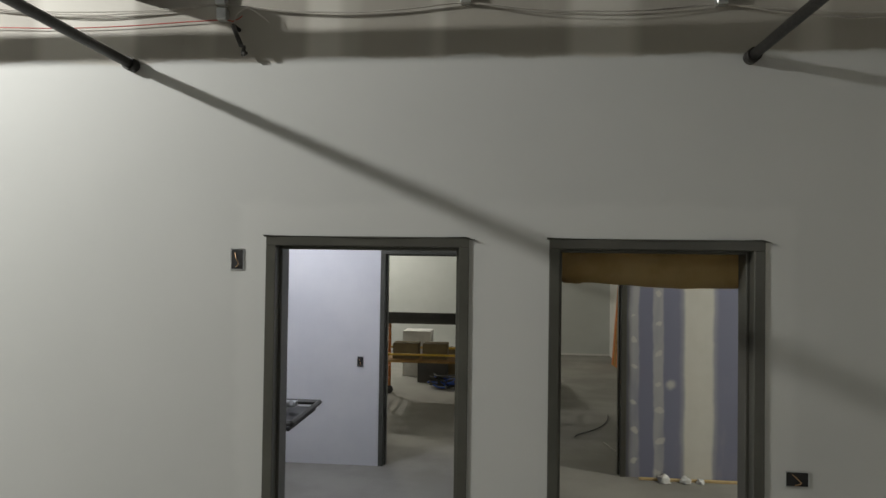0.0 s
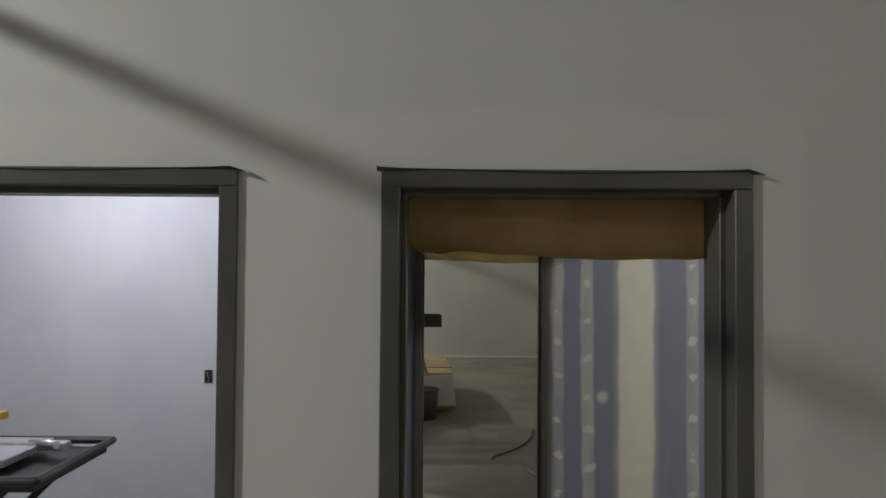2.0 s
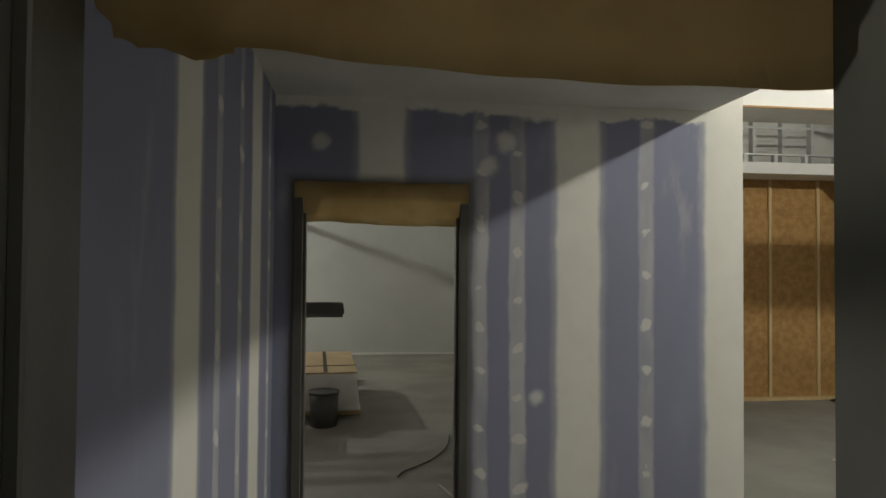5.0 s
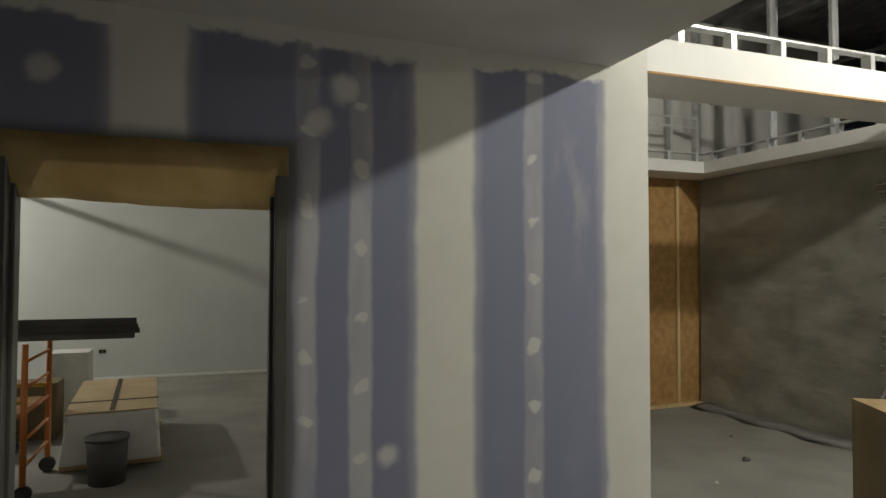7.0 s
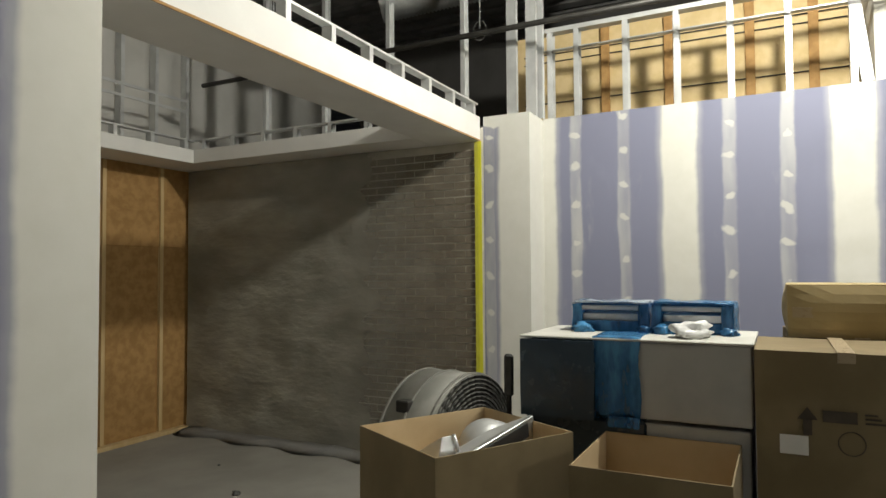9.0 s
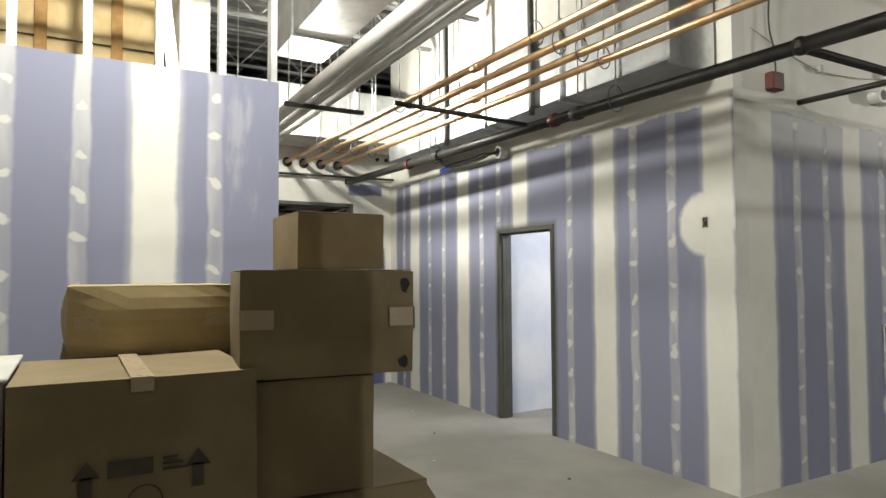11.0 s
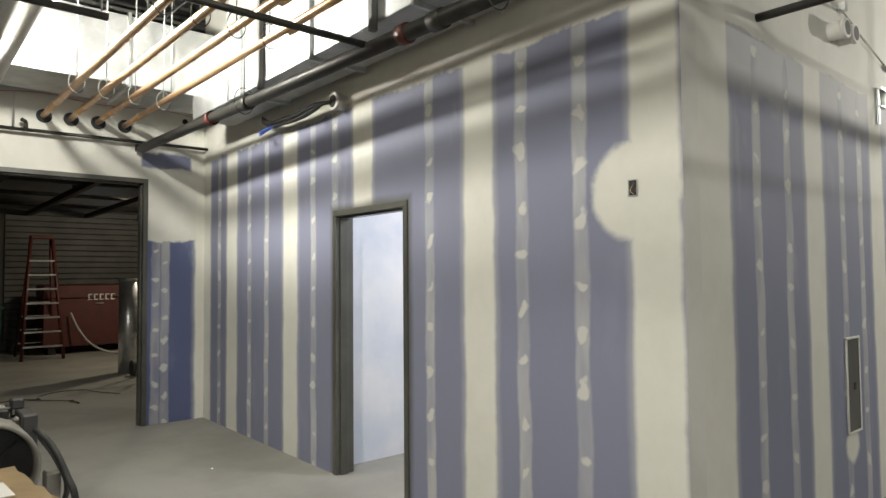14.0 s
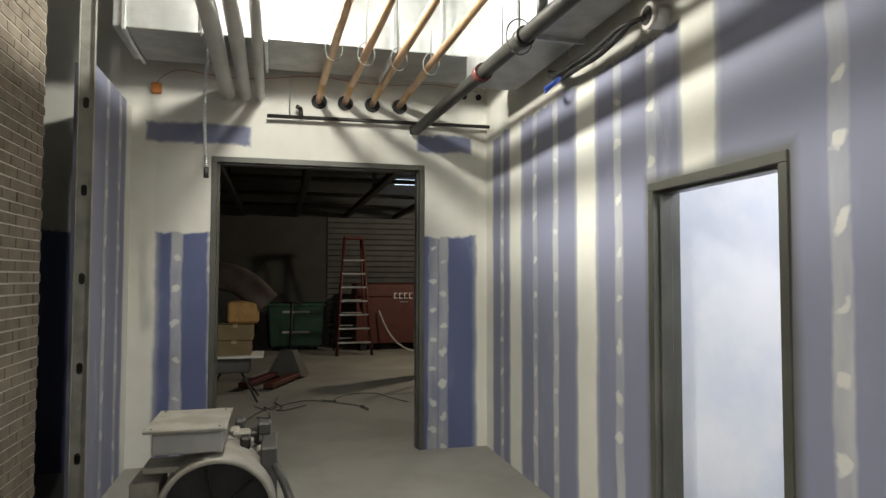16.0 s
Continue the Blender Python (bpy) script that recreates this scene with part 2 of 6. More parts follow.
def wrap_film(name, a, b, through):
    """Wrinkled tinted film that shows some of what lies under it."""
    k = Mat(name, 0.2)
    clear = k.n("ShaderNodeBsdfTransparent")
    clear.inputs[0].default_value = (0.45, 0.68, 0.92, 1)
    mixer = k.n("ShaderNodeMixShader")
    fold = k.noise(5, 4, (1, 1.8, 0.5), rough=0.65)
    k.put(k.step(fold, 0.3, 0.7, 1 - through, 1.0), mixer.inputs[0])
    k.t.links.new(clear.outputs[0], mixer.inputs[1])
    k.t.links.new(k.b.outputs[0], mixer.inputs[2])
    k.t.links.new(mixer.outputs[0], k.t.nodes["Material Output"].inputs["Surface"])
    k.bump(k.noise(17, 4, (1, 1.6, 0.5)), 0.015, 0.7)
    return k.color(k.mix(k.step(fold, 0.35, 0.7), a, b))


blue_film = wrap_film("blue_plastic_film", (0.03, 0.12, 0.28), (0.07, 0.25, 0.47), 0.45)
pale_film = wrap_film("pale_blue_plastic_film", (0.34, 0.40, 0.47), (0.55, 0.60, 0.66), 0.5)
rib_dark = simple("dull_ribbed_metal", (0.07, 0.07, 0.063), (0.12, 0.118, 0.105), 6, 0.55, 0.4)
dust_panel = simple("dusty_pale_panel", (0.46, 0.45, 0.41), (0.58, 0.57, 0.52), 4, 0.7, fine=30)
insul = simple("dark_brown_insulation", (0.085, 0.062, 0.05), (0.13, 0.10, 0.08), 6, 0.9, bump=0.004)
dark_film = simple("dark_blue_wrapped_panel", (0.02, 0.035, 0.055), (0.035, 0.06, 0.085), 4, 0.25, bump=0.006, fine=14)
white_film = simple("crumpled_clear_plastic", (0.62, 0.63, 0.62), (0.8, 0.8, 0.79), 12, 0.25, bump=0.01, fine=20)
unit_grey = simple("grey_unit_panel", (0.36, 0.36, 0.35), (0.45, 0.45, 0.43), 3, 0.5, fine=30)
dusty_white = simple("dusty_white_enamel", (0.25, 0.235, 0.20), (0.38, 0.365, 0.32), 5, 0.65, fine=40)
white_pvc = simple("white_conduit", (0.58, 0.57, 0.54), (0.68, 0.67, 0.64), 5, 0.45)
red_paint = simple("red_enamel", (0.065, 0.013, 0.011), (0.095, 0.02, 0.016), 5, 0.5)
red_brown = simple("red_brown_enamel", (0.08, 0.02, 0.016), (0.11, 0.028, 0.022), 5, 0.5)
green_bin = simple("dark_green_plastic", (0.012, 0.05, 0.03), (0.02, 0.075, 0.045), 5, 0.5)
orange = simple("orange_enamel", (0.50, 0.16, 0.03), (0.62, 0.22, 0.05), 6, 0.5)
yellow = simple("yellow_enamel", (0.60, 0.38, 0.03), (0.68, 0.46, 0.06), 6, 0.45)
alu = simple("aluminium", (0.55, 0.56, 0.57), (0.68, 0.69, 0.70), 9, 0.35, 0.85)
stud_metal = simple("galvanised_stud", (0.55, 0.56, 0.56), (0.70, 0.71, 0.70), 5, 0.42, 0.55)
grey_wire = simple("grey_cable", (0.30, 0.28, 0.25), (0.42, 0.40, 0.36), 9, 0.6)
red_wire = simple("red_cable", (0.34, 0.05, 0.04), (0.42, 0.08, 0.06), 9, 0.6)
blue_wire = simple("blue_cable", (0.03, 0.08, 0.40), (0.05, 0.12, 0.50), 9, 0.5)
# Dusty on the drum; on the stub wall's stud the dark tone paints shade.
dusty_shaded_metal = simple("dusty_shaded_sheet_metal", (0.19, 0.19, 0.17), (0.30, 0.295, 0.265), 6, 0.6, 0.2)
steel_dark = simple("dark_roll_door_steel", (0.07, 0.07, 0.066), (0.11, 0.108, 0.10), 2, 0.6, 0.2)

glow = Mat("lamp_bulb", 0.5)
glow.b.inputs["Emission Color"].default_value = (1, 0.96, 0.86, 1)
glow.b.inputs["Emission Strength"].default_value = 40
bulb_mat = glow.color((0.9, 0.9, 0.85))


def hazy_plastic(name):
    """Thin hazy sheeting: lets part of the light straight through, clearer where it lies flat on the brick; the growing
    haze also stands in for shade on the bricks.
    """
    k = Mat(name, 0.38)
    clear = k.n("ShaderNodeBsdfTransparent")
    clear.inputs[0].default_value = (0.93, 0.92, 0.88, 1)
    mixer = k.n("ShaderNodeMixShader")
    y = k.xyz()[1]
    # Haze grows with y, also standing in for shade that hides the bricks.
    haze = k.math("ADD", k.step(y, 7.15, 9.4, 0.1, 0.86), k.math("MULTIPLY", k.math("SUBTRACT", k.noise(2.4, 4, (1, 1, 2)), 0.5), 0.35))
    k.put(haze, mixer.inputs[0])
    k.t.links.new(clear.outputs[0], mixer.inputs[1])
    k.t.links.new(k.b.outputs[0], mixer.inputs[2])
    k.t.links.new(mixer.outputs[0], k.t.nodes["Material Output"].inputs["Surface"])
    crease = k.noise(2.2, 5, (1, 0.7, 1.5), rough=0.5)
    k.bump(k.math("ADD", crease, k.math("MULTIPLY", k.noise(9, 3, (1, 0.4, 2.0)), 0.12)), 0.06, 0.8)
    # Light and dark of the creases painted in, following the bump.
    k.color(k.mix(k.step(crease, 0.35, 0.7), (0.27, 0.266, 0.23), (0.38, 0.372, 0.32)))
    return k.m


poly = hazy_plastic("hazy_plastic_sheeting")

# ---- mesh helpers ----


def add_box(bm, x0, x1, y0, y1, z0, z1, m=None):
    r = bmesh.ops.create_cube(bm, size=1.0)
    bmesh.ops.scale(bm, vec=(x1 - x0, y1 - y0, z1 - z0), verts=r["verts"])
    bmesh.ops.translate(bm, vec=((x0 + x1) / 2, (y0 + y1) / 2, (z0 + z1) / 2), verts=r["verts"])
    if m:
        bmesh.ops.transform(bm, matrix=m, verts=r["verts"])
    return r["verts"]


def add_tube(bm, a, b, r, seg=14, r2=None):
    a, b = Vector(a), Vector(b)
    d = b - a
    m = Matrix.Translation((a + b) / 2) @ d.to_track_quat("Z", "Y").to_matrix().to_4x4()
    res = bmesh.ops.create_cone(bm, cap_ends=True, segments=seg, radius1=r, radius2=r if r2 is None else r2, depth=d.length, matrix=m)
    for v in res["verts"]:
        for f in v.link_faces:
            f.smooth = len(f.verts) == 4
    return res["verts"]


def bevel(bm, w, seg=2):
    bmesh.ops.bevel(bm, geom=list(bm.edges), offset=w, segments=seg, affect="EDGES", profile=0.5, clamp_overlap=True)


def part(name, bm, material, parent=None, label=""):
    me = bpy.data.meshes.new(name)
    bm.to_mesh(me)
    bm.free()
    me.materials.append(material)
    ob = new(name, me)
    if parent:
        ob.parent = parent
    if label:
        ob["label"] = label
    return ob


def box_part(name, dims, material, parent=None, label="", bev=0.004, m=None):
    bm = bmesh.new()
    add_box(bm, *dims)
    if bev:
        bevel(bm, bev, 1)
    if m:
        bmesh.ops.transform(bm, matrix=m, verts=bm.verts)
    return part(name, bm, material, parent, label)


def tube_part(name, pts, r, material, parent=None, label="", seg=14):
    bm = bmesh.new()
    for a, b in zip(pts, pts[1:]):
        add_tube(bm, a, b, r, seg)
    return part(name, bm, material, parent, label)


def curve_part(name, pts, r, material, parent=None, label="", cyclic=False):
    cu = bpy.data.curves.new(name, "CURVE")
    cu.dimensions, cu.bevel_depth, cu.bevel_resolution = "3D", r, 2
    sp = cu.splines.new("NURBS")
    sp.points.add(len(pts) - 1)
    for q, v in zip(sp.points, pts):
        q.co = (*v, 1)
    sp.use_endpoint_u, sp.order_u, sp.use_cyclic_u = not cyclic, 3, cyclic
    tmp = bpy.data.objects.new("tmp", cu)
    me = bpy.data.meshes.new_from_object(tmp)
    bpy.data.objects.remove(tmp)
    bpy.data.curves.remove(cu)
    me.name = name
    me.materials.clear()
    me.materials.append(material)
    ob = new(name, me)
    if parent:
        ob.parent = parent
    if label:
        ob["label"] = label
    return ob


def thing(name, xyz=(0, 0, 0), label="", category="", group="", rz=0.0, kind=""):
    ob = new(name)
    ob.empty_display_size = 0.1
    ob.matrix_basis = pose(*xyz, 0, 0, rz)
    return tagged(ob, label, category, group, kind)


def wall(name, axis, p0, p1, u0, u1, z0, z1, holes, front, label, back=None):
    """A wall across axis ('x' or 'y') from p0 to p1, along the other axis u0..u1, with holes (ua, ub, za, zb). front: the p0 face's material; back: the p1 face's."""
    us = sorted({u0, u1, *[v for h in holes for v in h[:2] if u0 < v < u1]})
    zs = sorted({z0, z1, *[v for h in holes for v in h[2:] if z0 < v < z1]})
    bm = bmesh.new()
    cache = {}

    def vert(p, u, z):
        key = (round(p, 4), round(u, 4), round(z, 4))
        if key not in cache:
            cache[key] = bm.verts.new((u, p, z) if axis == "y" else (p, u, z))
        return cache[key]

    def solid(i, j):
        if not (0 <= i < len(us) - 1 and 0 <= j < len(zs) - 1):
            return False
        cu, cz = (us[i] + us[i + 1]) / 2, (zs[j] + zs[j + 1]) / 2
        return not any(h[0] < cu < h[1] and h[2] < cz < h[3] for h in holes)

    for i in range(len(us) - 1):
        for j in range(len(zs) - 1):
            if not solid(i, j):
                continue
            a, b, c, d = us[i], us[i + 1], zs[j], zs[j + 1]
            for p, mi in ((p0, 0), (p1, 1)):
                bm.faces.new([vert(p, a, c), vert(p, b, c), vert(p, b, d), vert(p, a, d)]).material_index = mi
            for ok, e in ((solid(i - 1, j), ((a, c), (a, d))), (solid(i + 1, j), ((b, c), (b, d))), (solid(i, j - 1), ((a, c), (b, c))), (solid(i, j + 1), ((a, d), (b, d)))):
                if not ok:
                    (ua, za), (ub, zb) = e
                    bm.faces.new([vert(p0, ua, za), vert(p0, ub, zb), vert(p1, ub, zb), vert(p1, ua, za)])
    bmesh.ops.recalc_face_normals(bm, faces=bm.faces)
    ob = part(name, bm, front)
    ob.data.materials.append(back or front)
    return tagged(ob, label, "wall", kind="structure")


def slab(name, dims, material, label, category):
    return tagged(box_part(name, dims, material, bev=0), label, category, kind="structure")



# ---- structure ----
CEIL = 5.3
slab("floor", (-9, 24, -13, 16, -0.2, 0), concrete, "dusty pale grey bare concrete floor slab", "floor")

D1, D2 = (-1.008, 0.013), (0.40, 1.401)
D3, D4 = (-1.05, -0.03), (0.353, 1.383)
wall("wall_north", "y", 3.43, 3.62, -9, 2.93, 0, CEIL, [(D1[0] + 0.03, D1[1] - 0.03, -1, HEAD - 0.03), (D2[0] + 0.03, D2[1] - 0.03, -1, HEAD - 0.03)],
     wall_a_paint, "grey painted drywall wall with two doorways", raw_board)
vest_wall = drywall("purple_board_vestibule", 0, [2.07, 3.03, 0.86], [1.46, 1.69, 2.51], 2.62, patches=[(1.81, 0.905, 0.04), (1.62, 2.45, 0.07), (1.5, 2.3, 0.06), (0.5, 2.42, 0.05)], slant=0.0, spray=[(0.353, 1.383, HEAD)])
wall("wall_back", "y", 6.746, 6.90, 0.24, 3.15, 0, 2.98, [(D4[0] + 0.03, D4[1] - 0.03, -1, HEAD - 0.03)], vest_wall, "purple drywall wall with taped joints and a doorway", raw_board)
wall("wall_room", "y", 6.746, 6.90, -6, 0.24, 0, CEIL, [(D3[0] + 0.03, D3[1] - 0.03, -1, HEAD - 0.03)], primer, "white primed drywall wall with a doorway", raw_board)
part_wall = drywall("purple_board_partition", 1, [4.9, 6.12], [5.3, 5.72, 6.55], None)
wall("wall_partition", "x", 0.12, 0.24, 3.62, 6.746, 0, 2.9, [], primer, "purple drywall partition with taped joints", part_wall)
wall("wall_room_west", "x", -4.6, -4.5, 3.62, 6.746, 0, 2.9, [], primer, "white primed drywall wall")
slab("ceiling_room", (-4.6, 0.24, 3.62, 6.746, 2.9, 2.98), primer, "white drywall ceiling of the small room", "ceiling")
slab("ceiling_vestibule", (0.24, 2.93, 3.62, 6.746, 2.69, 2.98), raw_board, "grey drywall ceiling of the vestibule", "ceiling")

# hall behind the back wall
wall("wall_hall_north", "y", 15.19, 15.35, -6, 2.75, 0, CEIL, [], paint_grey, "grey painted drywall wall of the hall")
wall("wall_hall_east", "x", 2.58, 2.75, 6.9, 15.19, 0, CEIL, [], raw_board, "grey drywall wall of the hall")
wall("wall_hall_west", "x", -6.1, -6.0, 6.9, 15.19, 0, CEIL, [], raw_board, "grey drywall wall of the hall")
wall("wall_alcove_west", "x", 2.95, 3.149, 6.9, 10.72, 0, CEIL, [], raw_board, "white drywall wall of the alcove")

# alcove with plywood wall and brick wall
wall("wall_alcove_north", "y", 10.72, 10.85, 2.95, 7.0, 0, 2.95, [], osb, "oriented strand board wall with pine studs")
wall("wall_brick", "x", 7.0, 7.25, 7.12, 10.72, 0, 2.95, [], mortar, "brown brick wall behind hazy plastic sheeting")
wall("wall_pier", "x", 7.0, 7.36, 6.70, 7.12, 0, 3.04, [], drywall("purple_board_pier", 1, [6.78], [7.06], 2.95, half=0.2), "white taped drywall pier beside the brick wall")
p_wall = drywall("purple_board_east", 1, [6.72, 5.56, 4.36], [6.405, 6.0, 5.187, 4.787, 3.986], None, slant=0.0)
wall("wall_east", "x", 7.36, 7.50, 3.548, 6.70, 0, 3.045, [], p_wall, "purple drywall wall with taped joints below open studs", p_wall)

# corridor
e_wall = drywall("purple_board_corridor", 0, [11.95, 11.2, 9.85, 8.63, 7.31, 6.06], [11.55, 10.75, 10.35, 9.42, 9.05, 7.80, 6.94, 6.51], 3.0, patches=[(6.17, 2.05, 0.26)], spray=[(8.045, 9.075, HEAD)])
E1 = (8.045, 9.075)
wall("wall_corridor_south", "y", 0.345, 0.495, 5.91, 12.02, 0, CEIL, [(E1[0] + 0.03, E1[1] - 0.03, -1, HEAD - 0.03)], raw_board, "purple drywall corridor wall with taped joints and a doorway", e_wall)
b_wall = drywall("purple_board_block", 1, [0.27, 0.17, -1.08, -2.26, -4.75, -5.97], [-0.28, -0.68, -1.55, -1.9, -2.75, -4.35, -5.2, -5.6, -7.8], 2.93, patches=[(-1.6, 0.48, 0.12)], rough_top=0.04, slant=0.0, skim=(2.52, 0.5))
G1, G2 = (-4.06, -3.058), (-7.45, -6.44)
wall("wall_block_west", "x", 5.91, 6.06, -13, 0.345, 0, CEIL, [(G1[0] + 0.03, G1[1] - 0.03, -1, HEAD - 0.03), (G2[0] + 0.03, G2[1] - 0.03, -1, HEAD - 0.03)], b_wall,
     "purple drywall block wall with doorways and a panel opening", raw_board)
OP = (1.13, 3.10)
op_wall = drywall("purple_board_end", 1, [0.46, 3.70], [1.04, 0.94, 3.07, 3.38], 2.05, board=(0.09, 0.108, 0.215), half=0.14, bare=[(2.77, 3.65, 2.86, 3.04), (0.66, 1.2, 2.88, 3.05)])
wall("wall_corridor_end", "x", 12.02, 12.2, -2.5, 5.2, 0, 4.2, [(OP[0] + 0.03, OP[1] - 0.03, -1, 2.715)], op_wall, "white taped drywall wall with a wide doorway", raw_board)
n_wall = drywall("purple_board_stub", 0, [11.95], [11.2, 11.6], None)
wall("wall_stub", "y", 3.77, 3.90, 10.82, 12.02, 0, 3.15, [], n_wall, "purple drywall stub wall with an open steel stud end")
wall("wall_brick_side", "y", 4.0, 4.2, 7.5, 10.55, 0, CEIL, [], mortar, "brown brick wall beside the corridor")
wall("wall_sheathing", "x", 8.3, 8.4, 4.2, 7.4, 0, 4.15, [], osb_pale, "oriented strand board sheathing seen between steel studs")
wall("wall_alcove_back", "y", 11.6, 11.7, 2.95, 10.55, 0, CEIL, [], raw_board, "grey drywall wall behind open steel studs")
# Dark colour stands in for the unlit gap behind the stub wall.
wall("wall_side_back", "x", 10.55, 10.6, 4.2, 10.85, 0, CEIL, [], dark_wall, "dark fill for the unlit gap behind the stub wall")

# inner rooms of the block and the store behind the end wall
slab("ceiling_block", (6.06, 12.02, -8.5, 0.345, 2.95, 3.0), primer, "white drywall ceiling inside the block", "ceiling")
wall("wall_block_inner", "y", -1.7, -1.6, 6.06, 12.02, 0, CEIL, [], primer, "patchy white primed drywall wall inside the block", patchy)
wall("wall_block_room", "x", 9.2, 9.3, -1.6, 0.345, 0, 2.95, [], patchy, "patchy white primed drywall wall inside the block")
wall("wall_block_core", "x", 9.6, 9.7, -13, -1.7, 0, CEIL, [], primer, "white primed drywall wall inside the block", primer)
# Slab added to stop corridor lamp light reaching the store over the wall.
slab("light_block_store", (12.2, 22.0, -2.5, 5.2, 4.2, 4.25), dark_wall, "added dark slab holding corridor light out of the store", "ceiling")
wall("wall_store_east", "x", 22.0, 22.2, -2.5, 5.2, 0, CEIL, [], dark_wall, "near-black wall of the store")
wall("wall_store_north", "y", 5.2, 5.35, 12.02, 22.2, 0, CEIL, [], dark_wall, "near-black wall of the store")
wall("wall_store_south", "y", -2.65, -2.5, 12.02, 22.2, 0, CEIL, [], dark_wall, "near-black wall of the store")
wall("wall_south", "y", -13.1, -13, -9, 9.7, 0, CEIL, [], raw_board, "white taped drywall wall closing the open space")
wall("wall_west", "x", -9.1, -9, -13, 6.9, 0, CEIL, [], raw_board, "white taped drywall wall closing the open space")
slab("ceiling", (-9.1, 24, -13.1, 16, CEIL, CEIL + 0.1), dark_deck, "dull corrugated steel roof deck", "ceiling")

# ---- door frames ----
FACE = 0.05


def door_frame(name, axis, u0, u1, p0, p1, head, label, proud=0.012):
    """A welded steel frame: faces 50 mm wide, wrapping the wall, with a stop inside."""
    ob = thing(name, label=label, category="door frame", kind="structure")

    def piece(pname, ua, ub, pa, pb, za, zb):
        dims = (ua, ub, pa, pb, za, zb) if axis == "y" else (pa, pb, ua, ub, za, zb)
        box_part(pname, dims, frame_paint, ob, bev=0.003)

    q0, q1 = p0 - proud, p1 + proud
    piece("jamb", u0, u0 + FACE, q0, q1, 0, head - FACE)
    piece("jamb", u1 - FACE, u1, q0, q1, 0, head - FACE)
    piece("head", u0, u1, q0, q1, head - FACE, head)
    a, b = q0 + 0.062, q0 + 0.062 + (q1 - q0) * 0.42
    piece("stop", u0 + FACE - 0.002, u0 + FACE + 0.016, a, b, 0, head - FACE)
    piece("stop", u1 - FACE - 0.016, u1 - FACE + 0.002, a, b, 0, head - FACE)
    piece("stop", u0 + FACE, u1 - FACE, a, b, head - FACE - 0.016, head - FACE + 0.002)
    return ob


door_frame("door_1", "y", *D1, 3.43, 3.62, HEAD, "dark grey painted steel door frame without a leaf")
door_frame("door_2", "y", *D2, 3.43, 3.62, HEAD, "dark grey painted steel door frame without a leaf")
door_frame("door_3", "y", *D3, 6.746, 6.90, HEAD, "dark grey painted steel door frame in a white wall")
door_frame("door_4", "y", *D4, 6.746, 6.90, HEAD, "dark grey painted steel door frame in purple drywall")
door_frame("door_5", "y", *E1, 0.345, 0.495, HEAD, "dark olive grey steel door frame in purple drywall")
door_frame("door_6", "x", *G1, 5.91, 6.06, HEAD, "dark grey steel door frame in purple drywall")
door_frame("door_7", "x", *G2, 5.91, 6.06, HEAD, "dark grey steel door frame in purple drywall")
door_frame("door_8", "x", *OP, 12.02, 12.2, 2.745, "wide dark olive steel frame of the store doorway")


def film_strip(x0, x1, y, z):
    """Masking film peeled up along a frame's head, curling at the ends."""
    bm = bmesh.new()
    n = 24
    rows = []
    for i in range(n + 1):
        f = i / n
        curl = 0.012 * (abs(2 * f - 1) ** 6)
        x = x0 - 0.012 + (x1 - x0 + 0.04) * f
        lift = -0.03 * max(0, f - 0.965) / 0.035 + 0.006 * math.sin(9 * f)
        rows.append([bm.verts.new((x, y - 0.004, z - 0.002 + curl * 0.4)), bm.verts.new((x, y - 0.016 - curl, z + 0.005 + curl * 0.7 + lift * 0.6))])
    for a, b in zip(rows, rows[1:]):
        bm.faces.new((a[0], b[0], b[1], a[1]))
    bmesh.ops.solidify(bm, geom=bm.faces[:], thickness=0.0015)
    ob = part("masking_strip", bm, frame_paint)
    return tagged(ob, "dark curled masking strip along a door head", "masking strip", "masking strips over door heads")


film_strip(D1[0], D1[1], 3.43, HEAD - 0.01)
film_strip(D2[0], D2[1], 3.43, HEAD - 0.01)


def kraft_skirt(x0, x1, prof, label):
    """Kraft paper hung over a door head; prof: (y, z) from top to bottom."""
    bm = bmesh.new()
    n = 40
    grid = []
    for i in range(n + 1):
        f = i / n
        col = []
        for j, (y, z) in enumerate(prof):
            w = j / (len(prof) - 1)
            x = x0 + (x1 - x0) * f
            sag = 0.010 * w * math.sin(5.0 * f + 1) + 0.006 * noise.noise((f * 7, j * 0.7, 3.1))
            if f < 0.05 and j == len(prof) - 1:
                sag += (0.05 - f) * 0.9
            col.append(bm.verts.new((x, y + 0.014 * w * noise.noise((f * 5, j * 0.9, 1.7)), z + sag)))
        grid.append(col)
    for a, b in zip(grid, grid[1:]):
        for j in range(len(prof) - 1):
            f = bm.faces.new((a[j], b[j], b[j + 1], a[j + 1]))
            f.smooth = True
    bmesh.ops.solidify(bm, geom=bm.faces[:], thickness=0.001)
    return tagged(part("kraft_paper", bm, kraft), label, "kraft paper", "paper over door heads")


kraft_skirt(D2[0] + 0.045, D2[1] - 0.012, [(3.636, 2.16), (3.65, 2.10), (3.665, 2.05), (3.668, 2.0), (3.67, 1.95)], "brown kraft paper strip hanging in a doorway head")
kraft_skirt(D2[0] + 0.05, D2[1] - 0.02, [(3.655, 2.165), (3.662, 2.13), (3.676, 2.10), (3.68, 2.065)], "second fold of kraft paper behind a doorway strip")
kraft_skirt(D2[0] + 0.05, D2[0] + 0.2, [(3.69, 2.12), (3.692, 2.06), (3.695, 2.0), (3.695, 1.965)], "loose kraft paper end behind a doorway strip")
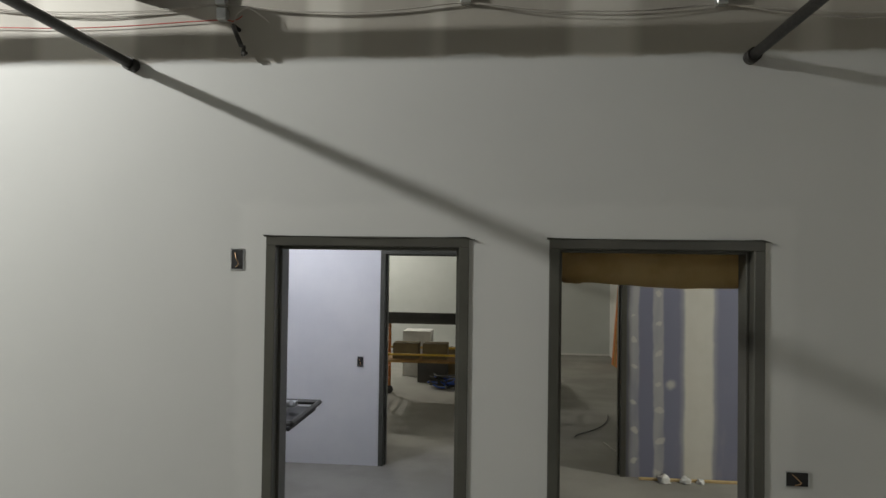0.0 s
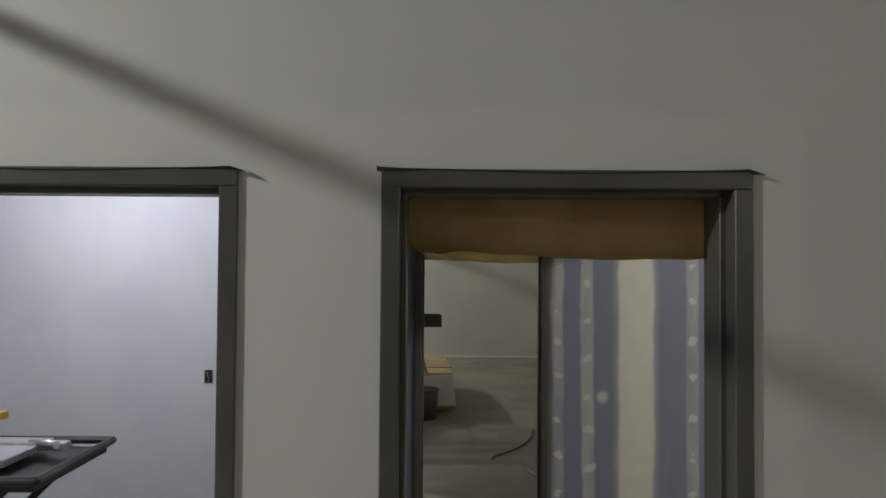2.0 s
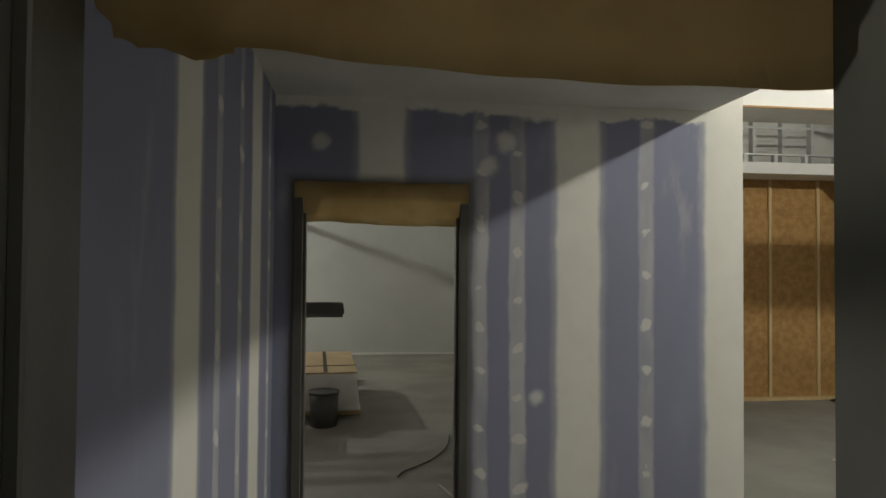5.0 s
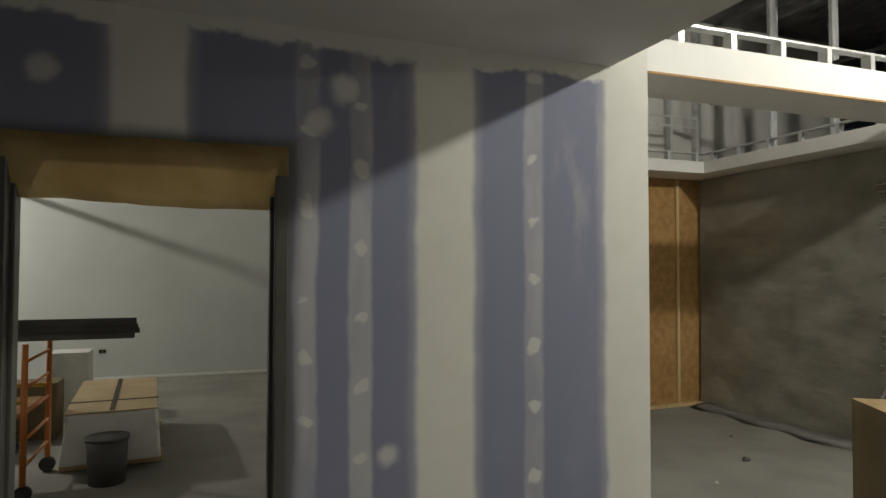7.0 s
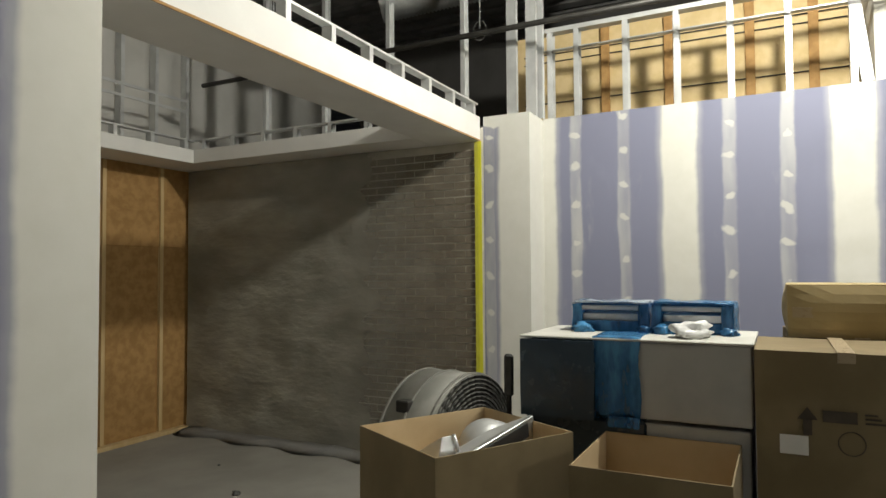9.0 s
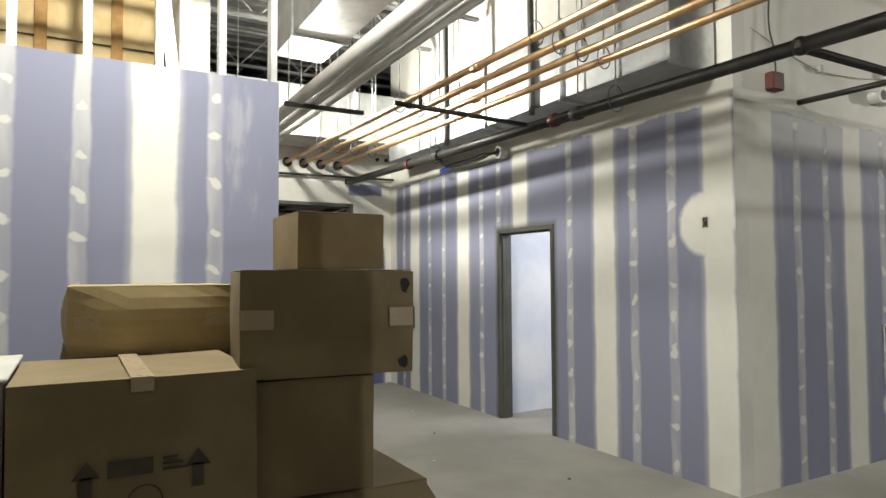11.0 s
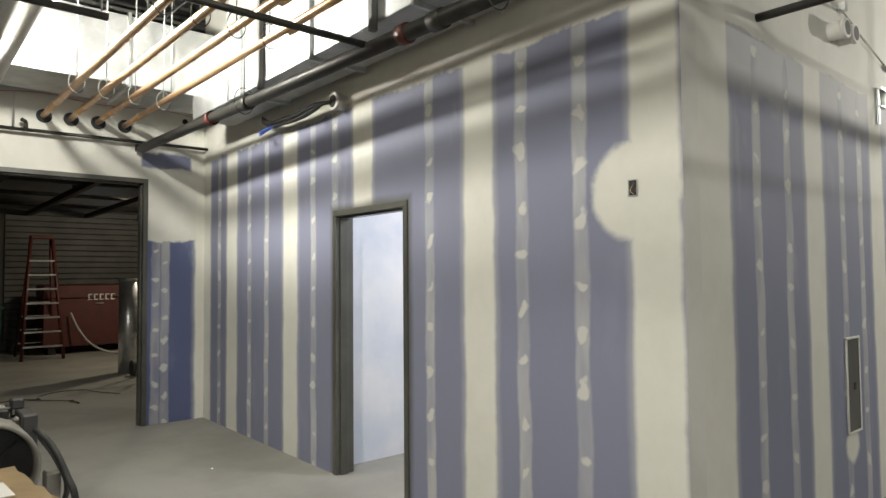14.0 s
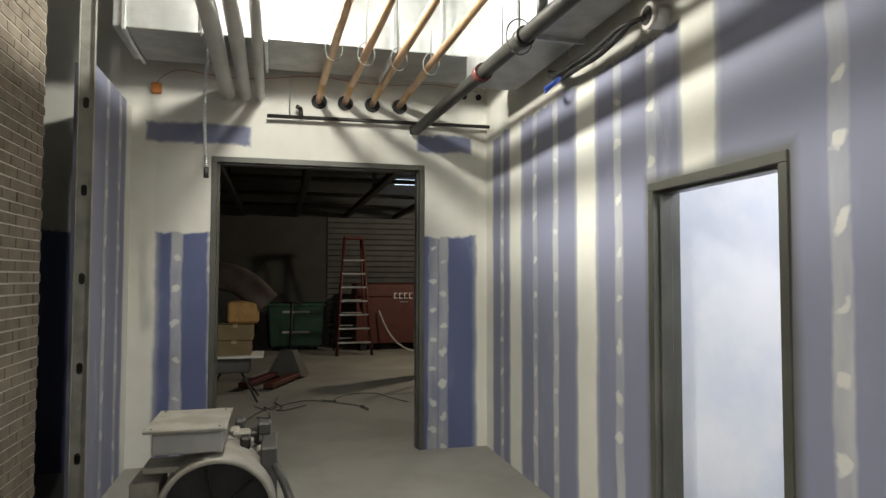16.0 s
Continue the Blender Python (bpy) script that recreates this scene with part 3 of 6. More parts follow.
kraft_skirt(D4[0] + 0.0, D4[1] - 0.0, [(6.728, 2.185), (6.726, 2.13), (6.735, 2.075), (6.79, 2.0), (6.85, 1.945)], "brown kraft paper folded under a door head")


# ---- wall boxes and small wall fittings ----
def wall_box(axis, p, u, z, w=0.07, h=0.11, face=-1, label="black open device box in the wall", double=False):
    """An open electrical box: a rim, wires and a black plate standing in for its shaded inside. face: the side that it
    opens to.
    """
    ob = thing("device_box", label=label, category="electrical box", group="device boxes")

    def b(name, ua, ub, d0, d1, za, zb, mat):
        pa, pb = sorted((p + face * d0, p + face * d1))
        box_part(name, (ua, ub, pa, pb, za, zb) if axis == "y" else (pa, pb, ua, ub, za, zb), mat, ob, bev=0.002)

    b("rim", u - w / 2, u + w / 2, 0.002, 0.006, z + h / 2 - 0.006, z + h / 2, galv)
    b("rim", u - w / 2, u + w / 2, 0.002, 0.006, z - h / 2, z - h / 2 + 0.006, galv)
    b("rim", u - w / 2, u - w / 2 + 0.006, 0.002, 0.006, z - h / 2, z + h / 2, galv)
    b("rim", u + w / 2 - 0.006, u + w / 2, 0.002, 0.006, z - h / 2, z + h / 2, galv)
    b("recess_shade", u - w / 2 + 0.005, u + w / 2 - 0.005, -0.002, 0.003, z - h / 2 + 0.005, z + h / 2 - 0.005, black)
    pts = [(u - w * 0.2, 0.004, z + h * 0.3), (u, 0.02, z), (u + w * 0.2, 0.012, z - h * 0.25), (u - w * 0.1, 0.006, z - h * 0.35)]
    pts = [(a, p + face * d, c) if axis == "y" else (p + face * d, a, c) for a, d, c in pts]
    curve_part("wire", pts, 0.002, copper, ob)
    return ob


wall_box("y", 3.43, -1.158, 2.058)
wall_box("y", 3.43, 1.549, 1.073, 0.11, 0.075, label="open double device box with loose wires")
wall_box("y", 6.746, -1.245, 1.04, label="black open device box in a white wall")
wall_box("y", 0.495, 6.183, 2.06, 0.055, 0.085, 1, "black open device box in a skimmed patch")
wall_box("y", 15.19, -0.55, 0.43, 0.11, 0.07, label="dark outlet box low on a grey wall")
wall_box("y", 15.19, -0.38, 0.43, 0.11, 0.07, label="dark outlet box low on a grey wall")

panel_hole = thing("panel_opening", label="tall dark recessed panel opening cut in drywall", category="wall opening")
# Dark plate on the surface stands in for the opening's shaded depth.
box_part("recess_shade", (5.902, 5.912, -1.74, -1.52, 0.57, 1.18), steel_dark, panel_hole, bev=0.002)
for nm, d in (("rim", (5.898, 5.909, -1.755, -1.74, 0.56, 1.19)), ("rim", (5.898, 5.909, -1.52, -1.505, 0.56, 1.19)), ("rim", (5.898, 5.909, -1.755, -1.505, 1.18, 1.195)), ("rim", (5.898, 5.909, -1.755, -1.505, 0.555, 0.57))):
    box_part(nm, d, raw_board, panel_hole, bev=0.002)
box_part("knockout", (5.897, 5.903, -1.66, -1.62, 0.84, 0.89), black, panel_hole, bev=0.004)
slot = thing("vent_slot", label="shallow rectangular duct hole cut in drywall", category="wall opening")
# Black plate in place of the slot's unlit depth.
box_part("recess_shade", (5.903, 5.912, -3.8, -3.27, 2.70, 2.80), black, slot, bev=0.002)
for d in ((5.899, 5.909, -3.81, -3.26, 2.80, 2.808), (5.899, 5.909, -3.81, -3.26, 2.692, 2.70), (5.899, 5.909, -3.81, -3.80, 2.692, 2.808), (5.899, 5.909, -3.27, -3.26, 2.692, 2.808)):
    box_part("rim", d, raw_board, slot, bev=0.001)


def sleeve_pair(label, pos, axis_out, r=0.06, n=2, step=(0, -0.16, 0)):
    ob = thing("pipe_sleeve", label=label, category="pipe sleeve")
    out = Vector(axis_out)
    for i in range(n):
        c = Vector(pos) + Vector(step) * i
        bm = bmesh.new()
        add_tube(bm, c - out * 0.02, c + out * 0.11, r, 20)
        part("sleeve", bm, white_pvc, ob)
        # Black cap stands in for the unlit inside of the sleeve.
        bm = bmesh.new()
        add_tube(bm, c + out * 0.108, c + out * 0.112, r * 0.8, 20)
        part("bore_shade", bm, black, ob)
        bm = bmesh.new()
        add_tube(bm, c + out * 0.085, c + out * 0.109, r * 1.1, 20)
        part("collar", bm, white_pvc, ob)
    return ob


sleeve_pair("two white plastic pipe sleeves through the wall", (5.91, -1.42, 3.23), (-1, 0, 0))
bundle = sleeve_pair("white plastic sleeve with a bundle of dark cables", (8.9, 0.495, 3.06), (0, 1, 0), 0.065, 1)
for i in range(5):
    y, z = 0.60 + 0.022 * (i % 3), 3.03 + 0.022 * (i // 2)
    curve_part("cable", [(8.9, 0.58, 3.06), (8.97, 0.66, 3.05), (9.12, y + 0.03, z), (9.45, y, z - 0.012), (9.8, y + 0.01, z), (10.05, y - 0.02, z + 0.01), (10.3, 0.56, z + 0.12)], 0.013, rubber, bundle)
for i in range(3):
    curve_part("wire", [(9.95, 0.62, 3.03 + 0.01 * i), (10.02, 0.67 + 0.02 * i, 2.985), (10.12, 0.68, 2.965 + 0.015 * i), (10.2, 0.62, 3.01 + 0.02 * i), (10.12, 0.58, 3.06)], 0.006, blue_wire, bundle)

alarm = thing("alarm_box", label="dark red fire alarm box high on the wall", category="alarm box")
box_part("housing", (5.83, 5.909, -0.03, 0.11, 3.09, 3.23), red_paint, alarm, bev=0.008)
curve_part("cable", [(5.86, 0.04, 3.23), (5.85, 0.05, 3.4), (5.88, 0.10, 3.6), (5.87, 0.06, 4.0), (5.9, 0.06, 4.4)], 0.007, rubber, alarm)

bracket = thing("steel_bracket", label="small galvanised steel bracket on the wall", category="bracket")
for d in ((5.89, 5.909, -2.34, -2.32, 2.74, 3.02), (5.87, 5.909, -2.44, -2.32, 3.0, 3.02), (5.87, 5.909, -2.44, -2.42, 2.88, 3.0), (5.87, 5.909, -2.44, -2.32, 2.87, 2.885)):
    box_part("strap", d, galv, bracket, bev=0.002)


def swag(name, hooks, sag, label, mat, axis, p, strands=3, group="cable runs"):
    """A bundle of wires slung along a wall from hook to hook."""
    ob = thing(name, label=label, category="cable", group=group)
    rnd = random.Random(name + label)
    for k in range(strands):
        pts = []
        for (u0, z0), (u1, z1) in zip(hooks, hooks[1:]):
            s = sag * (0.7 + 0.6 * rnd.random())
            for i in range(6):
                f = i / 6
                pts.append((u0 + (u1 - u0) * f, z0 + (z1 - z0) * f - 4 * s * f * (1 - f) + rnd.uniform(-0.004, 0.004)))
        pts.append(hooks[-1])
        q = p + (-0.02 - 0.006 * k)
        curve_part("wire", [(u, q, z) if axis == "y" else (q, u, z) for u, z in pts], 0.003, mat, ob)
    for u, z in hooks[1:-1]:
        d = (u - 0.025, u + 0.025, p - 0.05, p - 0.001, z - 0.01, z + 0.05)
        box_part("clip", d if axis == "y" else (d[2], d[3], d[0], d[1], d[4], d[5]), galv, ob, bev=0.004)
    return ob


swag("cable_run", [(-4.2, 3.33), (-2.57, 3.36), (-1.258, 3.353), (-0.02, 3.335), (1.19, 3.30), (2.5, 3.26)], 0.05, "grey wires slung from clips along the wall", grey_wire, "y", 3.43)
swag("cable_run", [(-4.2, 3.265), (-2.62, 3.26), (-1.251, 3.275), (-1.15, 3.29)], 0.02, "red wire slung along the wall", red_wire, "y", 3.43, 1)
swag("cable_run", [(0.3, 3.55), (-0.6, 3.34), (-1.6, 3.42), (-2.6, 3.2), (-3.6, 3.22), (-5.5, 2.95)], 0.018, "grey wires looped along the block wall", grey_wire, "x", 5.91, 2)
stubby = thing("conduit_stub", label="short black pipe stub with a loose wire in the wall", category="pipe stub")
tube_part("pipe", [(-1.175, 3.430, 3.225), (-1.175, 3.360, 3.220), (-1.120, 3.330, 3.110)], 0.012, iron, stubby)
curve_part("wire", [(-1.175, 3.370, 3.220), (-1.170, 3.360, 3.290), (-1.070, 3.350, 3.310), (-1.000, 3.380, 3.240)], 0.003, grey_wire, stubby)
tube_part("hook", [(-1.135, 3.400, 3.130), (-1.130, 3.380, 3.080), (-1.110, 3.370, 3.090)], 0.01, iron, stubby)
for u, z in ((-1.68, 3.42),):
    st = thing("strut_channel", label="dark steel strut end above the wall", category="strut")
    box_part("channel", (u - 0.06, u + 0.05, 3.0, 3.43, z - 0.03, z + 0.05), iron, st, bev=0.004)


# ---- pipes ----
def hanger(parent, x, y, z, r, top=CEIL, ring=True):
    tube_part("hanger_rod", [(x, y, z + r + 0.02), (x, y, top)], 0.006, galv, parent, seg=8)
    if ring:
        bm = bmesh.new()
        n = 20
        pts = [(x, y + (r + 0.035) * math.cos(a * 2 * math.pi / n), z + 0.025 + (r + 0.06) * math.sin(a * 2 * math.pi / n)) for a in range(n + 1)]
        for a, b in zip(pts, pts[1:]):
            add_tube(bm, a, b, 0.004, 6)
        part("clevis", bm, steel_dark, parent)


def pipe(name, pts, r, mat, label, category="pipe", group="", hangers=(), collars=(), cross=False):
    ob = thing(name, label=label, category=category, group=group)
    tube_part("tube", pts, r, mat, ob)
    for q in pts[1:-1]:
        bm = bmesh.new()
        bmesh.ops.create_uvsphere(bm, u_segments=12, v_segments=8, radius=r * 1.25, matrix=Matrix.Translation(q))
        part("elbow", bm, mat, ob)
    for x, y, z in hangers:
        hanger(ob, x, y, z, r, ring=not cross)
    for a, b, rr in collars:
        tube_part("coupling", [a, b], rr, mat, ob)
    return ob


for i, y in enumerate((2.155, 1.91, 1.652, 1.387)):
    pipe("copper_pipe", [(4.5, y - 0.14, CEIL), (4.5, y - 0.14, 3.3), (11.4, y, 3.305), (12.05, y + 0.0, 3.31)], 0.029, copper, "copper pipe hung from the roof, entering a wall hole", "pipe", "copper pipes overhead",
         hangers=[(x + 0.05 * i, y - 0.13 + 0.13 * (x - 5) / 7, 3.3) for x in (6.3, 8.4, 10.6)], collars=[((7.0 + 0.4 * i, y - 0.095, 3.3), (7.1 + 0.4 * i, y - 0.093, 3.3), 0.035)])
    hole = thing("wall_hole", label="dark round hole around a pipe in drywall", category="wall opening", group="pipe holes")
    # Black disc painted for the dark inside of the hole.
    bm = bmesh.new()
    add_tube(bm, (12.008, y - 0.005, 3.305), (12.022, y - 0.005, 3.305), 0.075, 22)
    part("recess_shade", bm, black, hole)
    bm = bmesh.new()
    for a in range(22):
        t0, t1 = 2 * math.pi * a / 22, 2 * math.pi * (a + 1) / 22
        add_tube(bm, (12.012, y - 0.005 + 0.076 * math.cos(t0), 3.305 + 0.076 * math.sin(t0)), (12.012, y - 0.005 + 0.076 * math.cos(t1), 3.305 + 0.076 * math.sin(t1)), 0.006, 5)
    part("rim", bm, raw_board, hole)

for i, (y, r) in enumerate(((2.97, 0.062), (2.82, 0.055), (2.68, 0.04))):
    pipe("conduit_pipe", [(3.2, y - 0.06, 3.42), (12.05, y, 3.32)], r, white_pvc, "pale insulated pipe hung below the duct", "pipe", "pale pipes overhead",
         hangers=[(x, y - 0.03, 3.38) for x in (6.0, 8.8)], cross=True)
trap = thing("trapeze_hanger", label="dark steel strut carrying pale pipes", category="hanger")
box_part("strut", (8.78, 8.82, 2.3, 3.1, 3.27, 3.31), iron, trap, bev=0.003)
tube_part("hanger_rod", [(8.8, 2.34, 3.3), (8.8, 2.34, CEIL)], 0.006, galv, trap, seg=8)
tube_part("hanger_rod", [(8.8, 3.06, 3.3), (8.8, 3.06, CEIL)], 0.006, galv, trap, seg=8)

main = pipe("sprinkler_main", [(4.2, 0.91, 3.05), (5.1, 0.95, 3.05), (11.85, 1.25, 3.05)], 0.048, iron, "black steel sprinkler main hung along the corridor", "pipe", "sprinkler pipes",
            hangers=[(6.6, 1.017, 3.05), (9.4, 1.14, 3.05)], collars=[((9.3, 1.137, 3.05), (9.38, 1.14, 3.05), 0.06), ((7.0, 1.03, 3.05), (7.1, 1.035, 3.05), 0.058)])
tube_part("clamp", [(10.0, 1.168, 3.05), (10.07, 1.171, 3.05)], 0.064, red_paint, main, "red pipe clamp")
tube_part("clamp", [(7.3, 1.048, 3.05), (7.37, 1.05, 3.05)], 0.062, red_paint, main, "red pipe clamp")
pipe("sprinkler_branch", [(5.12, 0.95, 3.05), (5.12, -3.87, 3.05)], 0.03, iron, "black sprinkler branch pipe with a stub to the wall", "pipe", "sprinkler pipes",
     hangers=[(5.12, -1.9, 3.05), (5.12, -3.8, 3.05)], collars=[((5.12, -0.30, 3.05), (5.12, -0.42, 3.05), 0.045)])
stub = pipe("sprinkler_stub", [(5.12, -0.36, 3.05), (5.91, -0.33, 3.05)], 0.024, iron, "black sprinkler stub pipe ending at the wall", "pipe", "sprinkler pipes")
pipe("sprinkler_stub", [(5.12, -2.45, 3.05), (5.12, -2.45, 3.18), (5.0, -2.5, 3.2)], 0.022, iron, "black upright sprinkler elbow on a branch pipe", "pipe", "sprinkler pipes")
pipe("sprinkler_stub", [(5.12, -3.87, 3.05), (5.91, -3.95, 2.98)], 0.02, iron, "black sprinkler stub pipe ending at the wall", "pipe", "sprinkler pipes")
arm = pipe("sprinkler_line", [(7.68, 1.06, 3.07), (7.95, 2.36, 3.19)], 0.022, iron, "black sprinkler arm with an upright head", "pipe", "sprinkler pipes", collars=[((7.92, 2.2, 3.175), (7.93, 2.25, 3.18), 0.03)])
tube_part("sprinkler_head", [(7.9, 2.12, 3.18), (7.9, 2.12, 3.27)], 0.017, iron, arm)
rail = pipe("sprinkler_rail", [(11.92, 0.497, 3.14), (11.92, 2.62, 3.12)], 0.018, iron, "thin black sprinkler pipe along the end wall", "pipe", "sprinkler pipes")
tube_part("strap", [(11.92, 1.25, 3.10), (11.92, 1.25, 3.03)], 0.05, iron, rail)
tube_part("sprinkler_head", [(11.92, 2.32, 3.12), (11.92, 2.32, 3.2), (11.9, 2.36, 3.22)], 0.02, iron, rail)
tube_part("hanger_rod", [(11.92, 2.42, 3.12), (11.92, 2.42, 3.9)], 0.005, galv, rail, seg=6)
for x, z in ((-1.732, 3.048), (1.331, 3.045)):
    sp = pipe("sprinkler_branch", [(x, -7.0, z + 0.02), (x, 3.43, z)], 0.024, iron, "black sprinkler branch pipe ending at the wall", "pipe", "sprinkler pipes", hangers=[(x, -2.5, z)])
    tube_part("flange", [(x, 3.37, z), (x, 3.43, z)], 0.034, iron, sp)
# Unseen pipe added so that its shadow bands the wall above the paint.
pipe("sprinkler_main", [(-8.9, 2.89, 3.41), (2.3, 2.89, 3.41)], 0.05, iron, "unseen black pipe placed to shade a band of the wall", "pipe", "sprinkler pipes", hangers=[(-4, 2.89, 3.41), (1.9, 2.89, 3.41)])
pipe("sprinkler_branch", [(6.9, 4.0, 3.74), (6.9, 10.4, 3.74)], 0.024, iron, "thin dark sprinkler pipe passing over the bulkhead", "pipe", "sprinkler pipes", hangers=[(6.9, 7.1, 3.74), (6.9, 9.4, 3.74)])
hp = pipe("sprinkler_branch", [(-1.95, 11.0, 2.96), (-1.95, 15.19, 2.95)], 0.03, iron, "black sprinkler branch pipe ending at the hall wall", "pipe", "sprinkler pipes", hangers=[(-1.95, 11.6, 2.96)])
flexc = thing("flexible_conduit", label="silver flexible conduit hanging loose from above", category="conduit")
bm = bmesh.new()
for i in range(60):
    z = 2.47 + i * 0.0175
    add_tube(bm, (11.0, 3.04 + 0.02 * math.sin(i * 0.06), z), (11.0, 3.04 + 0.02 * math.sin(i * 0.06), z + 0.012), 0.014, 10, 0.011)
part("hose", bm, galv, flexc)
tube_part("connector", [(11.0, 3.04, 2.40), (11.0, 3.04, 2.48)], 0.019, iron, flexc)
tube_part("hanger_wire", [(11.0, 3.06, 3.5), (11.0, 3.06, 3.9)], 0.012, galv, flexc)


# ---- ducts ----
def duct(name, dims, along, label, step=1.2):
    """Sheet-metal duct with standing flanges every step metres."""
    ob = thing(name, label=label, category="duct", group="sheet metal ducts")
    box_part("casing", dims, duct_metal, ob, bev=0.006)
    x0, x1, y0, y1, z0, z1 = dims
    a, b = (x0, x1) if along == "x" else (y0, y1)
    c = a
    while c <= b:
        e = 0.028
        d = (c - 0.014, c + 0.014, y0 - e, y1 + e, z0 - e, z1 + e) if along == "x" else (x0 - e, x1 + e, c - 0.014, c + 0.014, z0 - e, z1 + e)
        box_part("flange", d, galv, ob, bev=0.003)
        c += step
    for f in (0.2, 0.8):
        m = a + (b - a) * f
        if along == "x":
            for y in (y0 - 0.03, y1 + 0.03):
                tube_part("hanger_rod", [(m, y, z0 - 0.03), (m, y, CEIL)], 0.006, galv, ob, seg=8)
        else:
            for x in (x0 - 0.03, x1 + 0.03):
                tube_part("hanger_rod", [(x, m, z0 - 0.03), (x, m, CEIL)], 0.006, galv, ob, seg=8)
    return ob


duct("supply_duct", (6.05, 11.0, 0.56, 1.0, 3.24, 3.95), "x", "galvanised rectangular duct above the corridor wall", 1.24)
duct("cross_duct", (10.95, 11.7, 0.62, 3.7, 3.48, 4.15), "y", "galvanised rectangular duct crossing the corridor end", 1.0)
duct("return_duct", (5.6, 9.3, 2.56, 3.08, 3.9, 4.4), "x", "large galvanised duct hung above pale pipes", 1.5)
flex = thing("flexible_duct", label="silver ribbed flexible duct under the roof", category="duct")
bm = bmesh.new()
loops = []
for i in range(120):
    f = i / 119
    c = Vector((7.25 + 1.0 * f, 8.35 - 2.1 * f, 4.4 + 0.35 * math.sin(f * 1.5)))
    d = Vector((1.0, -2.1, 0.52 * math.cos(f * 1.5))).normalized()
    side = d.cross(Vector((0, 0, 1))).normalized()
    up = side.cross(d)
    r = 0.225 if i % 2 else 0.205
    loops.append([bm.verts.new(c + side * r * math.cos(a * math.pi / 10) + up * r * math.sin(a * math.pi / 10)) for a in range(20)])
for a, b in zip(loops, loops[1:]):
    for i in range(20):
        bm.faces.new((a[i], a[(i + 1) % 20], b[(i + 1) % 20], b[i])).smooth = True
part("hose", bm, galv, flex)
tube_part("hanger_strap", [(7.6, 7.615, 4.7), (7.6, 7.615, CEIL)], 0.012, galv, flex)


# ---- roof: deck ribs and bar joists ----
bm = bmesh.new()
for i in range(70):
    x = -3.0 + i * 0.3
    add_box(bm, x, x + 0.17, -12, 11, CEIL - 0.045, CEIL - 0.002)
tagged(part("roof_deck_ribs", bm, dark_deck), "ribs of the corrugated steel roof deck", "roof deck", kind="structure")


def bar_joist(x, y0, y1):
    ob = thing("bar_joist", label="open web steel bar joist under the roof deck", category="joist", group="roof joists")
    for dx in (-0.03, 0.012):
        box_part("bottom_chord", (x + dx, x + dx + 0.018, y0, y1, 4.72, 4.76), iron_grey, ob, bev=0)
    box_part("top_chord", (x - 0.05, x + 0.05, y0, y1, CEIL - 0.08, CEIL - 0.046), iron_grey, ob, bev=0)
    bm = bmesh.new()
    n = int((y1 - y0) / 0.45)
    for i in range(n):
        a, b = y0 + i * (y1 - y0) / n, y0 + (i + 1) * (y1 - y0) / n
        za, zb = (4.74, CEIL - 0.06) if i % 2 else (CEIL - 0.06, 4.74)
        add_tube(bm, (x, a, za), (x, b, zb), 0.012, 6)
    part("web", bm, iron_grey, ob)


iron_grey = simple("grey_primed_steel", (0.20, 0.20, 0.20), (0.30, 0.30, 0.29), 4, 0.6, 0.2)
for x in (0.9, 2.6, 4.4, 6.0, 7.7, 9.3, 10.5):
    bar_joist(x, -9 if x < 5.9 else 0.6, 3.9 if x > 7.5 else 7.0)
for x in (12.4, 13.5, 14.6, 15.7):
    bar_joist(x, -2.4, 5.1)


# ---- bulkhead ring in the alcove ----
def stud_row(parent, pts, z0, z1, axis, w=0.04, d=0.07):
    """Steel studs: each a channel of web and two flanges."""
    for x, y in pts:
        bm = bmesh.new()
        if axis == "x":
            add_box(bm, x - 0.002, x + 0.002, y - d / 2, y + d / 2, z0, z1)
            add_box(bm, x, x + w, y - d / 2, y - d / 2 + 0.003, z0, z1)
            add_box(bm, x, x + w, y + d / 2 - 0.003, y + d / 2, z0, z1)
        else:
            add_box(bm, x - d / 2, x + d / 2, y - 0.002, y + 0.002, z0, z1)
            add_box(bm, x - d / 2, x - d / 2 + 0.003, y - w, y, z0, z1)
            add_box(bm, x + d / 2 - 0.003, x + d / 2, y - w, y, z0, z1)
        part("stud", bm, stud_metal, parent)


ring = thing("bulkhead", label="white drywall bulkhead with steel studs above", category="bulkhead")
box_part("front_beam", (3.15, 7.0, 7.15, 7.60, 2.83, 3.045), bright_board, ring, bev=0.004)
box_part("side_beam", (6.6, 7.0, 7.60, 10.2, 2.83, 2.97), bright_board, ring, bev=0.004)
box_part("back_beam", (3.15, 7.0, 10.2, 10.72, 2.83, 2.97), bright_board, ring, bev=0.004)
box_part("corner_bead", (3.15, 7.0, 7.143, 7.149, 2.828, 2.842), osb, ring, "brown bare corner bead", bev=0.001)
stud_row(ring, [(3.3 + 0.4 * i, 7.2) for i in range(10)], 3.046, 3.15, "x")
box_part("top_track", (3.15, 7.0, 7.165, 7.235, 3.15, 3.165), stud_metal, ring, bev=0)
stud_row(ring, [(3.3 + 0.4 * i, 10.25) for i in range(9)], 2.971, 3.06, "x")
box_part("top_track", (3.15, 6.66, 10.215, 10.285, 3.06, 3.075), stud_metal, ring, bev=0)
stud_row(ring, [(6.65, 7.7 + 0.4 * i) for i in range(7)], 2.971, 3.06, "y")
box_part("top_track", (6.615, 6.685, 7.6, 10.2, 3.06, 3.075), stud_metal, ring, bev=0)

upper = thing("stud_wall", label="open galvanised steel studs above the plywood wall", category="stud wall")
